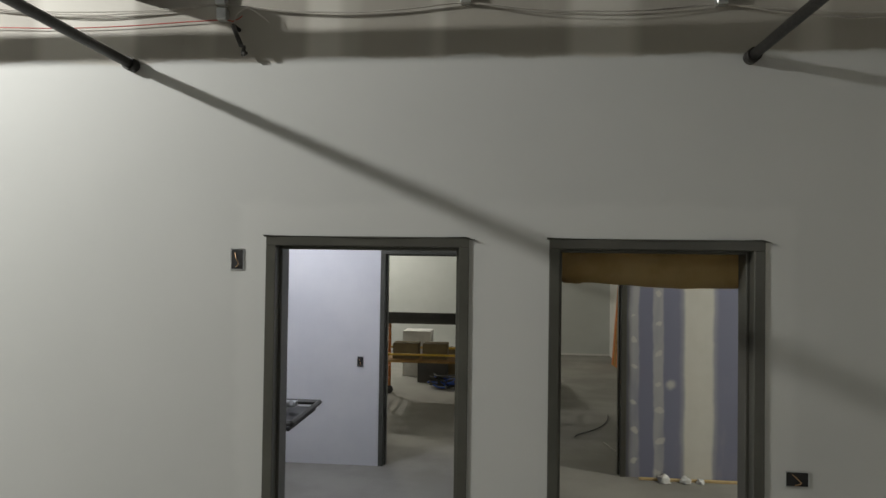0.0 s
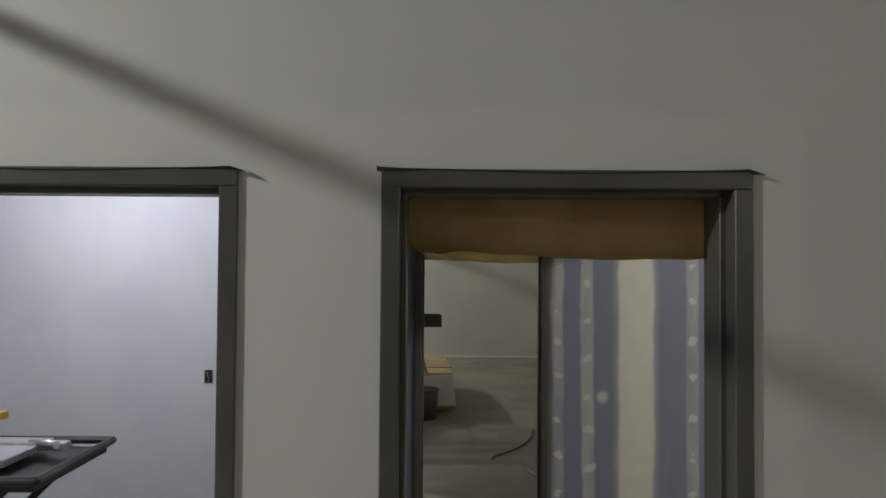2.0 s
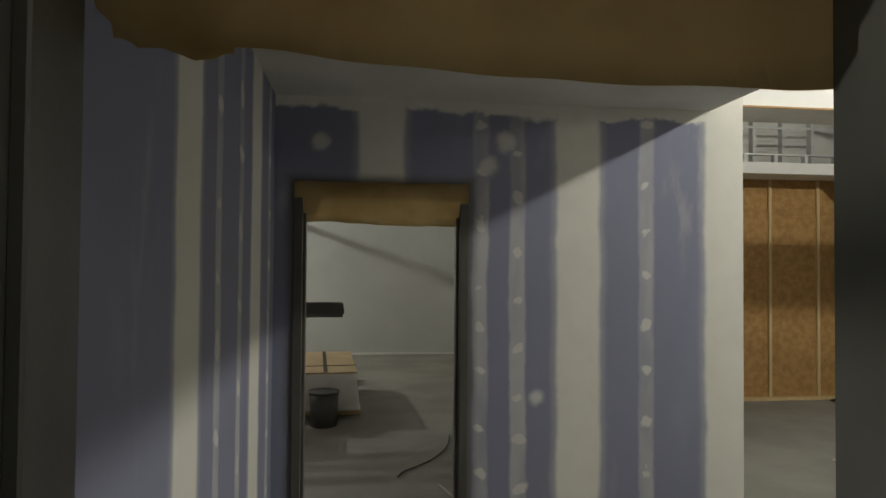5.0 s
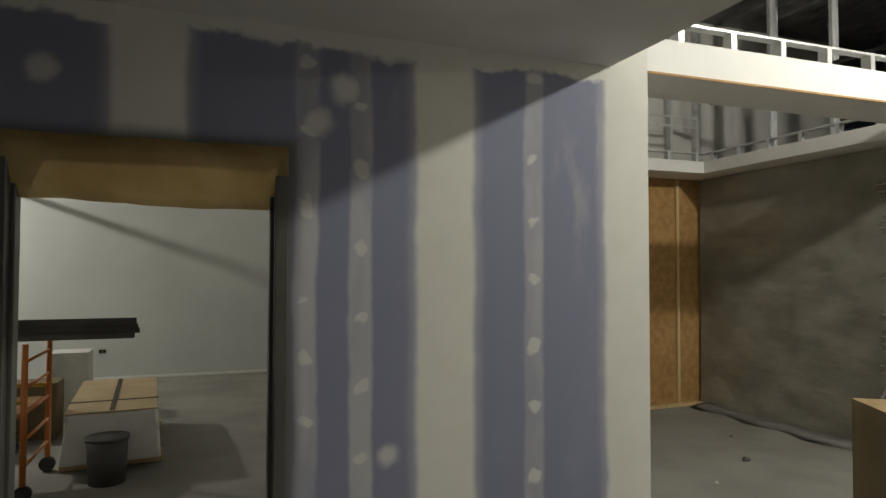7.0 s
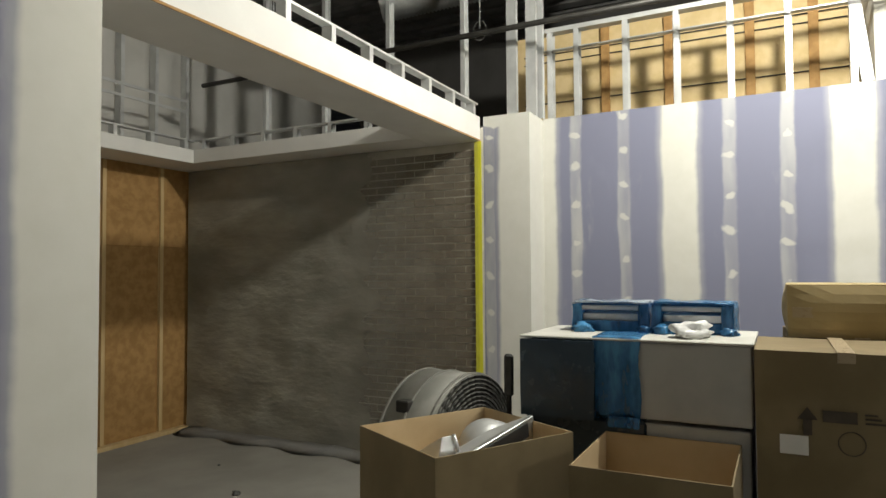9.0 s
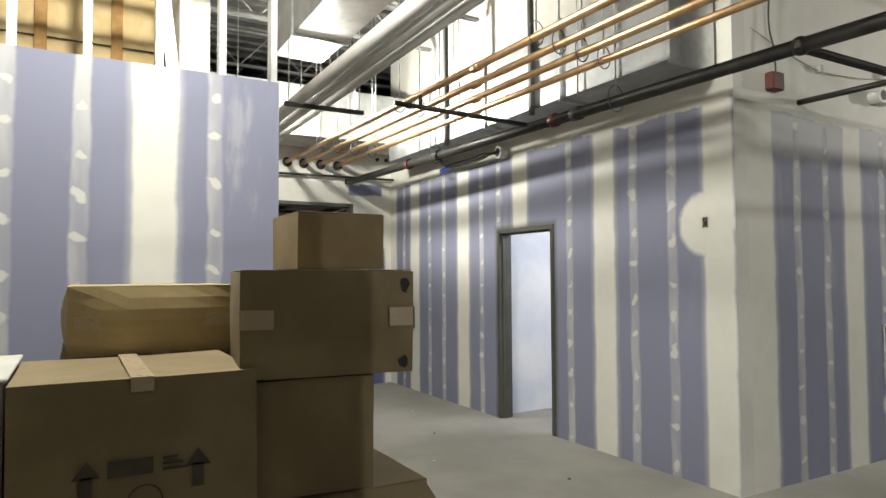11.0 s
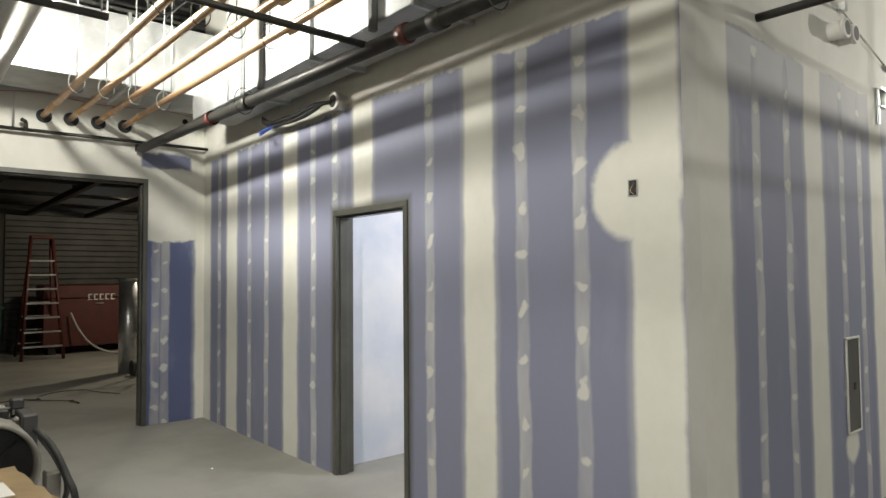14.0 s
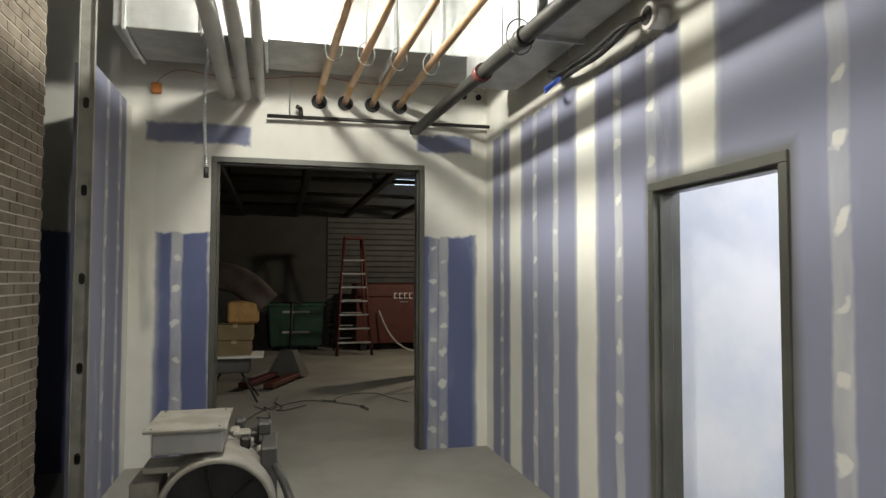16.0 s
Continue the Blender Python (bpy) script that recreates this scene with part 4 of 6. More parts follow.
stud_row(upper, [(3.3 + 0.41 * i, 10.8) for i in range(10)], 2.96, CEIL, "x", 0.04, 0.09)
for z in (3.5, 3.62):
    box_part("bridging", (3.15, 7.0, 10.75, 10.76, z, z + 0.03), stud_metal, upper, bev=0)
upper2 = thing("stud_wall", label="open galvanised steel studs above the brick wall", category="stud wall")
stud_row(upper2, [(7.12, y) for y in (7.37, 8.16, 8.92, 9.7)], 2.96, CEIL, "y", 0.04, 0.09)

upper3 = thing("stud_wall", label="open galvanised steel studs above purple drywall", category="stud wall")
stud_row(upper3, [(7.43, y) for y in (3.6, 3.955, 4.36, 4.78, 5.185, 5.59, 6.0, 6.42, 6.66)], 3.046, 3.82, "y", 0.045, 0.09)
box_part("top_track", (7.38, 7.48, 3.56, 6.72, 3.82, 3.86), stud_metal, upper3, bev=0.002)
box_part("channel", (7.40, 7.46, 3.56, 6.72, 3.66, 3.672), stud_metal, upper3, bev=0.001)
box_part("bracing", (7.375, 7.395, 4.26, 4.34, 3.046, 3.85), stud_metal, upper3, bev=0.002, m=Matrix.Translation((0, 4.3, 3.4)) @ Matrix.Rotation(radians(-7), 4, "X") @ Matrix.Translation((0, -4.3, -3.4)))
stud_row(upper3, [(7.2, 6.75), (7.12, 6.9), (7.3, 6.72)], 3.041, CEIL, "x", 0.045, 0.09)
rods = thing("rebar_lines", label="thin dark wires strung across the sheathing", category="wire")
for z in (3.42, 3.85, 3.93):
    tube_part("wire", [(8.28, 4.2, z), (8.29, 7.2, z + 0.01)], 0.006, rubber, rods, seg=6)
for y in (4.55, 5.05, 5.75, 6.35):
    st = box_part("brace", (8.26, 8.298, y - 0.04, y + 0.04, 3.0, 4.15), osb, rods, bev=0.002)

# timber battens and tape on the alcove walls
for x in (4.0, 4.6, 5.3, 5.95, 6.62):
    b = box_part("batten", (x - 0.02, x + 0.02, 10.68, 10.719, 0.02, 2.82), lumber, bev=0.002)
    tagged(b, "pine batten nailed on the strand board wall", "batten", "battens on the strand board")
sole = tagged(box_part("sole_plate", (3.15, 6.95, 10.63, 10.719, 0, 0.04), lumber, bev=0.003), "pine sole plate along the strand board wall", "sole plate")
# Strip of the same strand board, standing slightly proud of the wall.
panel_upper = tagged(box_part("plywood_patch", (3.2, 6.9, 10.705, 10.719, 1.98, 2.36), osb, bev=0.002), "strand board strip across the wall", "plywood")
tagged(box_part("edge_tape", (6.962, 6.968, 7.125, 7.19, 0, 2.825), tape_mat, bev=0.001), "bright yellow tape along the plastic's edge", "tape", "yellow tape strips")
tagged(box_part("edge_tape", (6.962, 6.968, 10.60, 10.66, 0.3, 2.5), tape_mat, bev=0.001), "bright yellow tape along the plastic's edge", "tape", "yellow tape strips")

bm = bmesh.new()
NY, NZ = 60, 50
rows = []
for i in range(NY + 1):
    col = []
    for j in range(NZ + 1):
        y, z = 7.15 + (10.66 - 7.15) * i / NY, 0.02 + 2.80 * j / NZ
        d = 0.03 * noise.noise((y * 1.3, z * 0.9, 0.4)) + 0.018 * noise.noise((y * 3.5 + z * 1.5, z * 2.0 - y, 7.4))
        d *= min(1, (y - 7.15) * 1.2) * min(1, (10.66 - y) * 3)
        col.append(bm.verts.new((6.945 - abs(d) - 0.05 * max(0, 0.25 - z), y, z)))
    rows.append(col)
for a, b in zip(rows, rows[1:]):
    for j in range(NZ):
        f = bm.faces.new((a[j], b[j], b[j + 1], a[j + 1]))
        f.smooth = True
sheet = part("plastic_sheeting", bm, poly)
tagged(sheet, "hazy plastic sheeting hung over the brick wall", "plastic sheeting")
bm = bmesh.new()
rows = []
for i in range(41):
    y = 7.2 + 3.4 * i / 40
    w = 0.22 + 0.05 * math.sin(i * 0.7)
    rows.append([bm.verts.new((6.94, y, 0.05 + 0.02 * noise.noise((y * 4, 0, 0)))), bm.verts.new((6.93 - w * 0.4, y, 0.03 + 0.012 * noise.noise((y * 5, 1, 0)))), bm.verts.new((6.93 - w, y, 0.006))])
for a, b in zip(rows, rows[1:]):
    for j in range(2):
        bm.faces.new((a[j], b[j], b[j + 1], a[j + 1])).smooth = True
bmesh.ops.solidify(bm, geom=bm.faces[:], thickness=0.002)
tagged(part("plastic_hem", bm, unit_grey), "dusty hem of plastic sheeting lying on the floor", "plastic sheeting")

# open stud end of the stub wall
end = thing("steel_stud", label="galvanised steel stud with dark punched holes", category="stud")
# Darker metal here stands in for shade on the stud's near face.
box_part("web", (10.775, 10.815, 3.762, 3.86, 0, CEIL), dusty_shaded_metal, end, bev=0.003)
box_part("flange", (10.755, 10.777, 3.757, 3.763, 0, CEIL), dusty_shaded_metal, end, bev=0.001)
box_part("flange", (10.755, 10.777, 3.855, 3.861, 0, CEIL), dusty_shaded_metal, end, bev=0.001)
# Black plates on the web in place of shaded punched holes.
for z in (0.42, 1.03, 1.64, 2.25, 2.86):
    bm = bmesh.new()
    add_tube(bm, (10.771, 3.81, z + 0.02), (10.777, 3.81, z + 0.02), 0.019, 14)
    add_tube(bm, (10.771, 3.81, z - 0.02), (10.777, 3.81, z - 0.02), 0.019, 14)
    add_box(bm, 10.771, 10.777, 3.791, 3.829, z - 0.02, z + 0.02)
    part("hole_shade", bm, black, end)



# ---- services over the open space beside the block ----
for i, (x, r) in enumerate(((5.58, 0.027), (5.24, 0.03), (4.95, 0.02), (4.72, 0.027))):
    pipe("copper_pipe", [(x, -0.9 if i else -1.2, CEIL), (x, -0.9 if i else -1.2, 4.14), (x, -9.3, 4.14)], r, galv if i == 2 else copper,
         ("silver" if i == 2 else "copper") + " pipe resting on strut channels overhead", "pipe", "pipes on struts")
for y, z in ((-2.65, 4.06), (-3.88, 4.065), (-6.4, 4.065)):
    st = thing("strut_trapeze", label="steel strut channel on rods carrying pipes beside a wall", category="hanger", group="strut trapezes")
    box_part("channel", (4.3, 5.9, y - 0.02, y + 0.02, z - 0.03, z + 0.02), steel_dark, st, bev=0.003)
    box_part("kicker", (5.86, 5.9, -0.02, 0.02, 0.0, 0.9), steel_dark, st, bev=0.002, m=Matrix.Translation((0, y, z)) @ Matrix.Rotation(radians(-38), 4, "X"))
    for x in (5.7, 4.4):
        tube_part("hanger_rod", [(x, y, z), (x, y, CEIL)], 0.006, galv, st, seg=6)
beam = thing("strut_beam", label="heavy dark strut beam with a knee brace", category="strut")
box_part("channel", (4.0, 5.74, -2.97, -2.91, 4.19, 4.26), iron, beam, bev=0.004)
tube_part("brace", [(5.6, -2.94, 4.2), (5.86, -2.94, 4.42)], 0.014, iron, beam, seg=8)
box_part("plate", (5.83, 5.905, -2.98, -2.9, 4.36, 4.5), iron, beam, bev=0.003)
tube_part("hanger_rod", [(4.3, -2.94, 4.25), (4.3, -2.94, CEIL)], 0.006, galv, beam, seg=6)
over = thing("overhead_duct", label="galvanised rectangular duct high beside a wall", category="duct")
box_part("body", (4.75, 5.86, -9.0, -3.05, 4.34, 4.75), galv, over, bev=0.006)
for y in (-3.06, -4.3, -5.6, -6.9, -8.2):
    box_part("flange", (4.72, 5.88, y - 0.012, y + 0.012, 4.31, 4.78), galv, over, bev=0.003)
for x, y in ((4.74, -3.6), (5.87, -3.6), (4.74, -7.0), (5.87, -7.0)):
    box_part("strap", (x - 0.012, x + 0.012, y - 0.012, y + 0.012, 4.3, CEIL), galv, over, bev=0.001)
drop = thing("air_box", label="dark rectangular duct box hanging under a duct", category="duct")
box_part("body", (4.35, 5.85, -5.5, -4.65, 3.81, 4.09), steel_dark, drop, bev=0.006)
box_part("rim", (4.33, 5.87, -4.66, -4.63, 3.785, 3.81), stud_metal, drop, bev=0.003)
box_part("collar", (4.9, 5.7, -5.4, -4.8, 4.09, 4.338), steel_dark, drop, bev=0.004)
coil = thing("conduit_coil", label="coil of dark flexible conduit among overhead pipes", category="conduit")
curve_part("hose", [(5.32 + 0.17 * math.cos(a * 0.5), -3.45 + 0.02 * a / 6, 4.22 + 0.15 * math.sin(a * 0.5)) for a in range(27)], 0.012, rubber, coil)
tube_part("tie", [(5.32, -3.45, 4.37), (5.32, -3.45, CEIL)], 0.004, galv, coil, seg=6)
cord = thing("yellow_cord", label="yellow extension cord hanging slack under struts", category="cord")
curve_part("cable", [(5.69, -3.88, 3.98), (5.4, -3.95, 3.88), (5.05, -4.05, 3.87), (4.6, -4.2, 3.93), (4.41, -3.9, 4.03)], 0.006, yellow, cord)

for x in (7.70, 9.34):
    ds = thing("duct_strap", label="dark steel strut standing against a duct side", category="strut", group="duct struts")
    box_part("channel", (x - 0.022, x + 0.022, 1.003, 1.05, 3.18, CEIL), steel_dark, ds, bev=0.003)
wire = thing("red_cable", label="red fire alarm wire slung along the end wall", category="cable")
curve_part("strand", [(11.99, 3.57, 3.37), (11.985, 3.47, 3.53), (11.98, 3.07, 3.465), (11.98, 2.7, 3.465), (11.985, 2.19, 3.55), (11.98, 1.8, 3.5), (11.98, 1.44, 3.5), (11.985, 0.96, 3.56), (11.98, 0.6, 3.5)], 0.003, red_wire, wire)
box_part("box", (11.97, 12.018, 3.53, 3.61, 3.28, 3.37), orange, wire, "small orange junction box", bev=0.004)
for y in (0.73, 0.58):
    hole = thing("wall_hole", label="small round dark hole in drywall", category="wall opening", group="small holes")
    # Flat black disc gives the small hole its inner shade.
    tube_part("recess_shade", [(12.008, y, 3.455), (12.022, y, 3.455)], 0.03, black, hole)


# ---- cartons and equipment ----
BODY = {}


def carton(dims, label, rz=0.0, m=None, bulge=0.008, tape=True, mat=None, band=False):
    """A closed cardboard box: a slightly bulged body, a flap seam with tape on top."""
    x0, x1, y0, y1, z0, z1 = dims
    cx, cy = (x0 + x1) / 2, (y0 + y1) / 2
    ob = thing("cardboard_box", (cx, cy, z0), label, "box", "cardboard boxes", rz)
    w, d, h = x1 - x0, y1 - y0, z1 - z0
    bm = bmesh.new()
    add_box(bm, -w / 2, w / 2, -d / 2, d / 2, 0, h)
    bmesh.ops.subdivide_edges(bm, edges=bm.edges[:], cuts=5, use_grid_fill=True)
    for v in bm.verts:
        fx, fy, fz = 1 - (2 * v.co.x / w) ** 2, 1 - (2 * v.co.y / d) ** 2, 1 - (2 * v.co.z / h - 1) ** 2
        n = noise.noise((v.co.x * 3 + cx * 7, v.co.y * 3, v.co.z * 3 + cy * 5))
        if abs(abs(v.co.x) - w / 2) < 1e-4:
            v.co.x += math.copysign(bulge * fy * fz, v.co.x) + 0.004 * n
        if abs(abs(v.co.y) - d / 2) < 1e-4:
            v.co.y += math.copysign(bulge * fx * fz, v.co.y) + 0.004 * n
        if abs(v.co.z - h) < 1e-4:
            v.co.z += 0.005 * n - bulge * 0.6 * fx * fy
    body = part("body", bm, mat or card, ob)
    BODY[ob] = body
    if tape:
        box_part("flap_seam", (-w / 2 + 0.002, w / 2 - 0.002, -0.003, 0.003, h + 0.0015, h + 0.004), ink, body, bev=0)
        box_part("tape", (-w / 2 - 0.010, w / 2 + 0.010, -0.03, 0.03, h + 0.004, h + 0.006), pack_tape, body, bev=0)
        box_part("tape", (-w / 2 - 0.012, -w / 2 - 0.0095, -0.03, 0.03, h - 0.035, h + 0.006), pack_tape, body, bev=0)
    else:
        for y0, y1 in ((-d / 2 + 0.003, -0.003), (0.003, d / 2 - 0.003)):
            box_part("flap", (-w / 2 + 0.004, w / 2 - 0.004, y0, y1, h + 0.001, h + 0.004), mat or card, body, bev=0.001)
    if band:
        box_part("tape", (-w / 2 - 0.014, -w / 2 - 0.011, -d / 2 + 0.02, d / 2 - 0.02, h * 0.38, h * 0.58), pack_tape, body, bev=0)
    return ob, w, d, h


def arrow(parent, x, y, z, s):
    bm = bmesh.new()
    add_box(bm, x - 0.001, x + 0.0015, y - s * 0.14, y + s * 0.14, z, z + s * 0.6)
    vs = [bm.verts.new((x - 0.001, y + a, z + b)) for a, b in ((-s * 0.32, s * 0.55), (s * 0.32, s * 0.55), (0, s))]
    bm.faces.new(vs)
    part("arrow", bm, ink, parent, "printed black arrow")


big, w, d, h = carton((4.78, 5.38, 4.32, 4.96, 0, 1.37), "large brown cardboard box with printed arrows and label", bulge=0.005)
fx = -w / 2 - 0.010
big = BODY[big]
arrow(big, fx, 0.137, 1.05, 0.11)
arrow(big, fx, -0.15, 1.05, 0.11)
box_part("print_bar", (fx - 0.001, fx + 0.002, -0.03, 0.085, 1.105, 1.15), ink, big, "printed black bar", bev=0)
for i in range(3):
    box_part("print_bar", (fx - 0.001, fx + 0.002, -0.12 + 0.012 * i, -0.055, 1.108 + 0.016 * i, 1.115 + 0.016 * i), ink, big, bev=0)
bm = bmesh.new()
for a in range(24):
    t0, t1 = 2 * math.pi * a / 24, 2 * math.pi * (a + 1) / 24
    add_tube(bm, (fx, -0.01 + 0.045 * math.cos(t0), 1.03 + 0.045 * math.sin(t0)), (fx, -0.01 + 0.045 * math.cos(t1), 1.03 + 0.045 * math.sin(t1)), 0.002, 4)
part("print_ring", bm, ink, big)
box_part("paper_label", (fx - 0.003, fx, 0.135, 0.235, 0.97, 1.045), paper, big, "white paper label", bev=0)

carton((5.42, 5.98, 4.24, 4.83, 1.371, 1.62), "pale brown cardboard box with rounded edges", bulge=0.025, tape=False, mat=card_kraft, band=True)
carton((5.42, 6.1, 4.2, 4.85, 0, 1.37), "brown cardboard box behind other boxes")
carton((4.81, 5.36, 3.90, 4.285, 0.951, 1.325), "brown cardboard box in a stack", bulge=0.004, tape=False, rz=-6)
low, w, d, h = carton((4.80, 5.38, 3.72, 4.30, 0, 0.94), "brown cardboard box with raised flaps under a stack", tape=False)
box_part("flap", (-w / 2 - 0.20, -w / 2, -d / 2 + 0.01, d / 2 - 0.08, h - 0.006, h), card, low, "bent flap", bev=0.002, m=Matrix.Translation((-w / 2, 0, h)) @ Matrix.Rotation(radians(-24), 4, "Y") @ Matrix.Translation((w / 2, 0, -h)))
mid, w, d, h = carton((4.77, 5.38, 3.76, 4.32, 1.333, 1.672), "brown cardboard box with torn hand holes and tape", tape=False, bulge=0.014, rz=-9)
mid = BODY[mid]


def on_face(face, u, z, lift):
    """A point on the bulged west or south face of the box."""
    half = d / 2 if face == "west" else w / 2
    out = 0.016 * max(0.0, 1 - (u / half) ** 2) * max(0.0, 1 - (2 * z / h - 1) ** 2) + lift
    return (-w / 2 - out, u, z) if face == "west" else (u, -d / 2 - out, z)


def torn_hole(face, u, z, rw, rh, seed):
    """A ragged hand hole: a black patch standing in for the shade inside."""
    bm = bmesh.new()
    rn = random.Random(seed)
    rim = []
    for a in range(14):
        t, k = 2 * math.pi * a / 14, rn.uniform(0.75, 1.15)
        rim.append((u + rw * k * math.cos(t), z + rh * k * math.sin(t)))
    for off in (0.002, 0.004):
        bm.faces.new([bm.verts.new(on_face(face, a, b, off)) for a, b in rim])
    part("hand_hole_shade", bm, black, mid, "torn dark hand hole")


def tape_strip(face, u0, u1, z0, z1):
    bm = bmesh.new()
    grid = [[bm.verts.new(on_face(face, u0 + (u1 - u0) * i / 8, z0 + (z1 - z0) * j / 4, 0.008)) for j in range(5)] for i in range(9)]
    for a, b in zip(grid, grid[1:]):
        for j in range(4):
            bm.faces.new((a[j], b[j], b[j + 1], a[j + 1])).smooth = True
    bmesh.ops.recalc_face_normals(bm, faces=bm.faces)
    part("tape", bm, pack_tape, mid)


torn_hole("west", -d / 2 + 0.028, h * 0.86, 0.016, 0.026, 1)
torn_hole("west", -d / 2 + 0.034, h * 0.10, 0.016, 0.022, 2)
torn_hole("south", -w / 2 + 0.12, h * 0.86, 0.032, 0.030, 3)
torn_hole("south", -w / 2 + 0.17, h * 0.12, 0.028, 0.026, 4)
tape_strip("west", d / 2 - 0.10, d / 2, h * 0.46, h * 0.64)
tape_strip("west", -d / 2, -d / 2 + 0.085, h * 0.46, h * 0.64)
tape_strip("south", -w / 2, -w / 2 + 0.30, h * 0.42, h * 0.64)
carton((5.02, 5.36, 3.785, 4.12, 1.682, 1.885), "small brown cardboard box on top of a stack", bulge=0.003, tape=False)


def open_carton(x0, x1, y0, y1, h, label, rz=0.0, flare=0.10, z=0.0):
    """An open box: four thin walls, a bottom and four flaps leaning out."""
    cx, cy = (x0 + x1) / 2, (y0 + y1) / 2
    ob = thing("open_cardboard_box", (cx, cy, z), label, "box", "cardboard boxes", rz)
    w, d, t = (x1 - x0) / 2, (y1 - y0) / 2, 0.006
    for nm, dims in (("side", (-w, -w + t, -d, d, 0, h)), ("side", (w - t, w, -d, d, 0, h)), ("side", (-w + t, w - t, -d, -d + t, 0, h)), ("side", (-w + t, w - t, d - t, d, 0, h)), ("bottom", (-w + t, w - t, -d + t, d - t, 0, t))):
        ob2 = box_part(nm, dims, card, ob, bev=0.001)
        ob2.data.materials.append(card_in)
        for f in ob2.data.polygons:
            c = f.center
            inward = (abs(c.x) < w - t / 2 - 0.001 and abs(c.y) < d - t / 2 - 0.001 and f.normal.dot(Vector((-c.x, -c.y, 0.0))) > 0.01)
            f.material_index = 1 if inward else 0
    return ob, w, d


bin1, w1, d1 = open_carton(4.02, 4.70, 5.765, 6.375, 1.03, "open cardboard box holding sheet metal fittings", rz=-29.5)
box_part("filler", (-w1 + 0.01, w1 - 0.01, -d1 + 0.01, d1 - 0.01, 0.006, 0.855), card_in, bin1, bev=0)
fit1 = thing("metal_elbow", (4.62, 6.06, 0.861), "smooth domed sheet metal elbow in an open box", "duct fitting", "", -40)
bm = bmesh.new()
bmesh.ops.create_uvsphere(bm, u_segments=28, v_segments=16, radius=0.13, matrix=Matrix.Translation((-0.02, 0, 0.03)))
for v in bm.verts:
    if v.co.x > 0:
        v.co.x *= 1.9
        v.co.z *= 1 - 0.25 * min(1, v.co.x / 0.25)
    v.co.z = max(v.co.z, 0.0)
for f in bm.faces:
    f.smooth = True
part("dome", bm, stud_metal, fit1)
fit2 = thing("metal_boot", (4.30, 6.18, 0.861), "folded galvanised sheet metal boot in an open box", "duct fitting", "", 62)
bm = bmesh.new()
vs = [bm.verts.new(c) for c in ((-0.13, -0.05, 0), (0.16, -0.05, 0), (-0.10, -0.02, 0.16), (-0.13, 0.09, 0), (0.16, 0.09, 0), (-0.10, 0.03, 0.16))]
bm.faces.new(vs[:3]), bm.faces.new(vs[3:][::-1])
for a, b in ((0, 1), (1, 2), (2, 0)):
    bm.faces.new((vs[a], vs[b], vs[b + 3], vs[a + 3]))
bevel(bm, 0.004)
part("sheet", bm, galv, fit2)
tube_part("hem", [(-0.14, -0.055, 0.004), (-0.11, -0.022, 0.165)], 0.008, alu, fit2, seg=8)
fit3 = thing("metal_register", (4.42, 5.93, 0.861), "flat metal register box with a long dark slot", "duct fitting", "", -17)
tilt = Matrix.Translation((-0.24, 0, 0)) @ Matrix.Rotation(radians(-11), 4, "Y") @ Matrix.Translation((0.24, 0, 0))
box_part("face", (-0.25, 0.25, -0.012, 0.012, 0.0, 0.10), galv, fit3, bev=0.003, m=tilt)
# Black strip on the face in place of the slot's shaded opening.
box_part("slot", (-0.24, 0.20, -0.016, -0.010, 0.022, 0.085), black, fit3, bev=0.001, m=tilt)
bm = bmesh.new()
vs = [bm.verts.new(tilt @ Vector(c)) for c in ((-0.25, 0.012, 0.0), (0.25, 0.012, 0.0), (0.25, 0.012, 0.097), (-0.25, 0.012, 0.097), (0.10, 0.12, 0.07), (-0.12, 0.12, 0.07))]
bm.faces.new((vs[3], vs[2], vs[4], vs[5])), bm.faces.new((vs[0], vs[3], vs[5])), bm.faces.new((vs[2], vs[1], vs[4])), bm.faces.new((vs[0], vs[5], vs[4], vs[1])), bm.faces.new((vs[0], vs[1], vs[2], vs[3]))
part("hood", bm, stud_metal, fit3)

bin2, *_ = open_carton(4.24, 4.825, 5.015, 5.58, 0.97, "empty open cardboard box with pale inside")
crump = thing("crumpled_plastic", label="crumpled clear plastic wrap on grey unit", category="plastic")


def crumple(parent, name, c, r, mat, seed, flat=0.6):
    bm = bmesh.new()
    bmesh.ops.create_icosphere(bm, subdivisions=3, radius=r)
    for v in bm.verts:
        k = 1 + 0.5 * noise.noise(v.co * (5 / r * 0.3) + Vector((seed, 0, 0))) + 0.35 * noise.noise(v.co * (12 / r * 0.3) + Vector((0, seed, 0)))
        v.co *= k
        v.co.z = max(v.co.z * flat, -r * 0.3) + r * 0.3
    bmesh.ops.translate(bm, vec=c, verts=bm.verts)
    for f in bm.faces:
        f.smooth = True
    return part(name, bm, mat, parent)


crumple(crump, "wad", (4.98, 5.22, 1.393), 0.085, white_film, 2.0, 0.62)
unit = thing("air_handler", label="grey sheet metal air unit half wrapped in blue film", category="air unit")
box_part("casing", (4.82, 5.40, 4.97, 5.61, 1.04, 1.38), unit_grey, unit, bev=0.006)
bm = bmesh.new()
add_box(bm, 4.805, 5.42, 5.42, 5.63, 1.03, 1.397)
bmesh.ops.subdivide_edges(bm, edges=bm.edges[:], cuts=8, use_grid_fill=True)
for v in bm.verts:
    n1, n2 = noise.noise((v.co.x * 5, v.co.y * 14, v.co.z * 5)), noise.noise((v.co.z * 9, v.co.x * 9, 3.3))
    v.co += Vector((-0.010 * abs(n1), 0.022 * n2 * (1 if v.co.y < 5.5 else 0.3), 0.006 * abs(n1)))
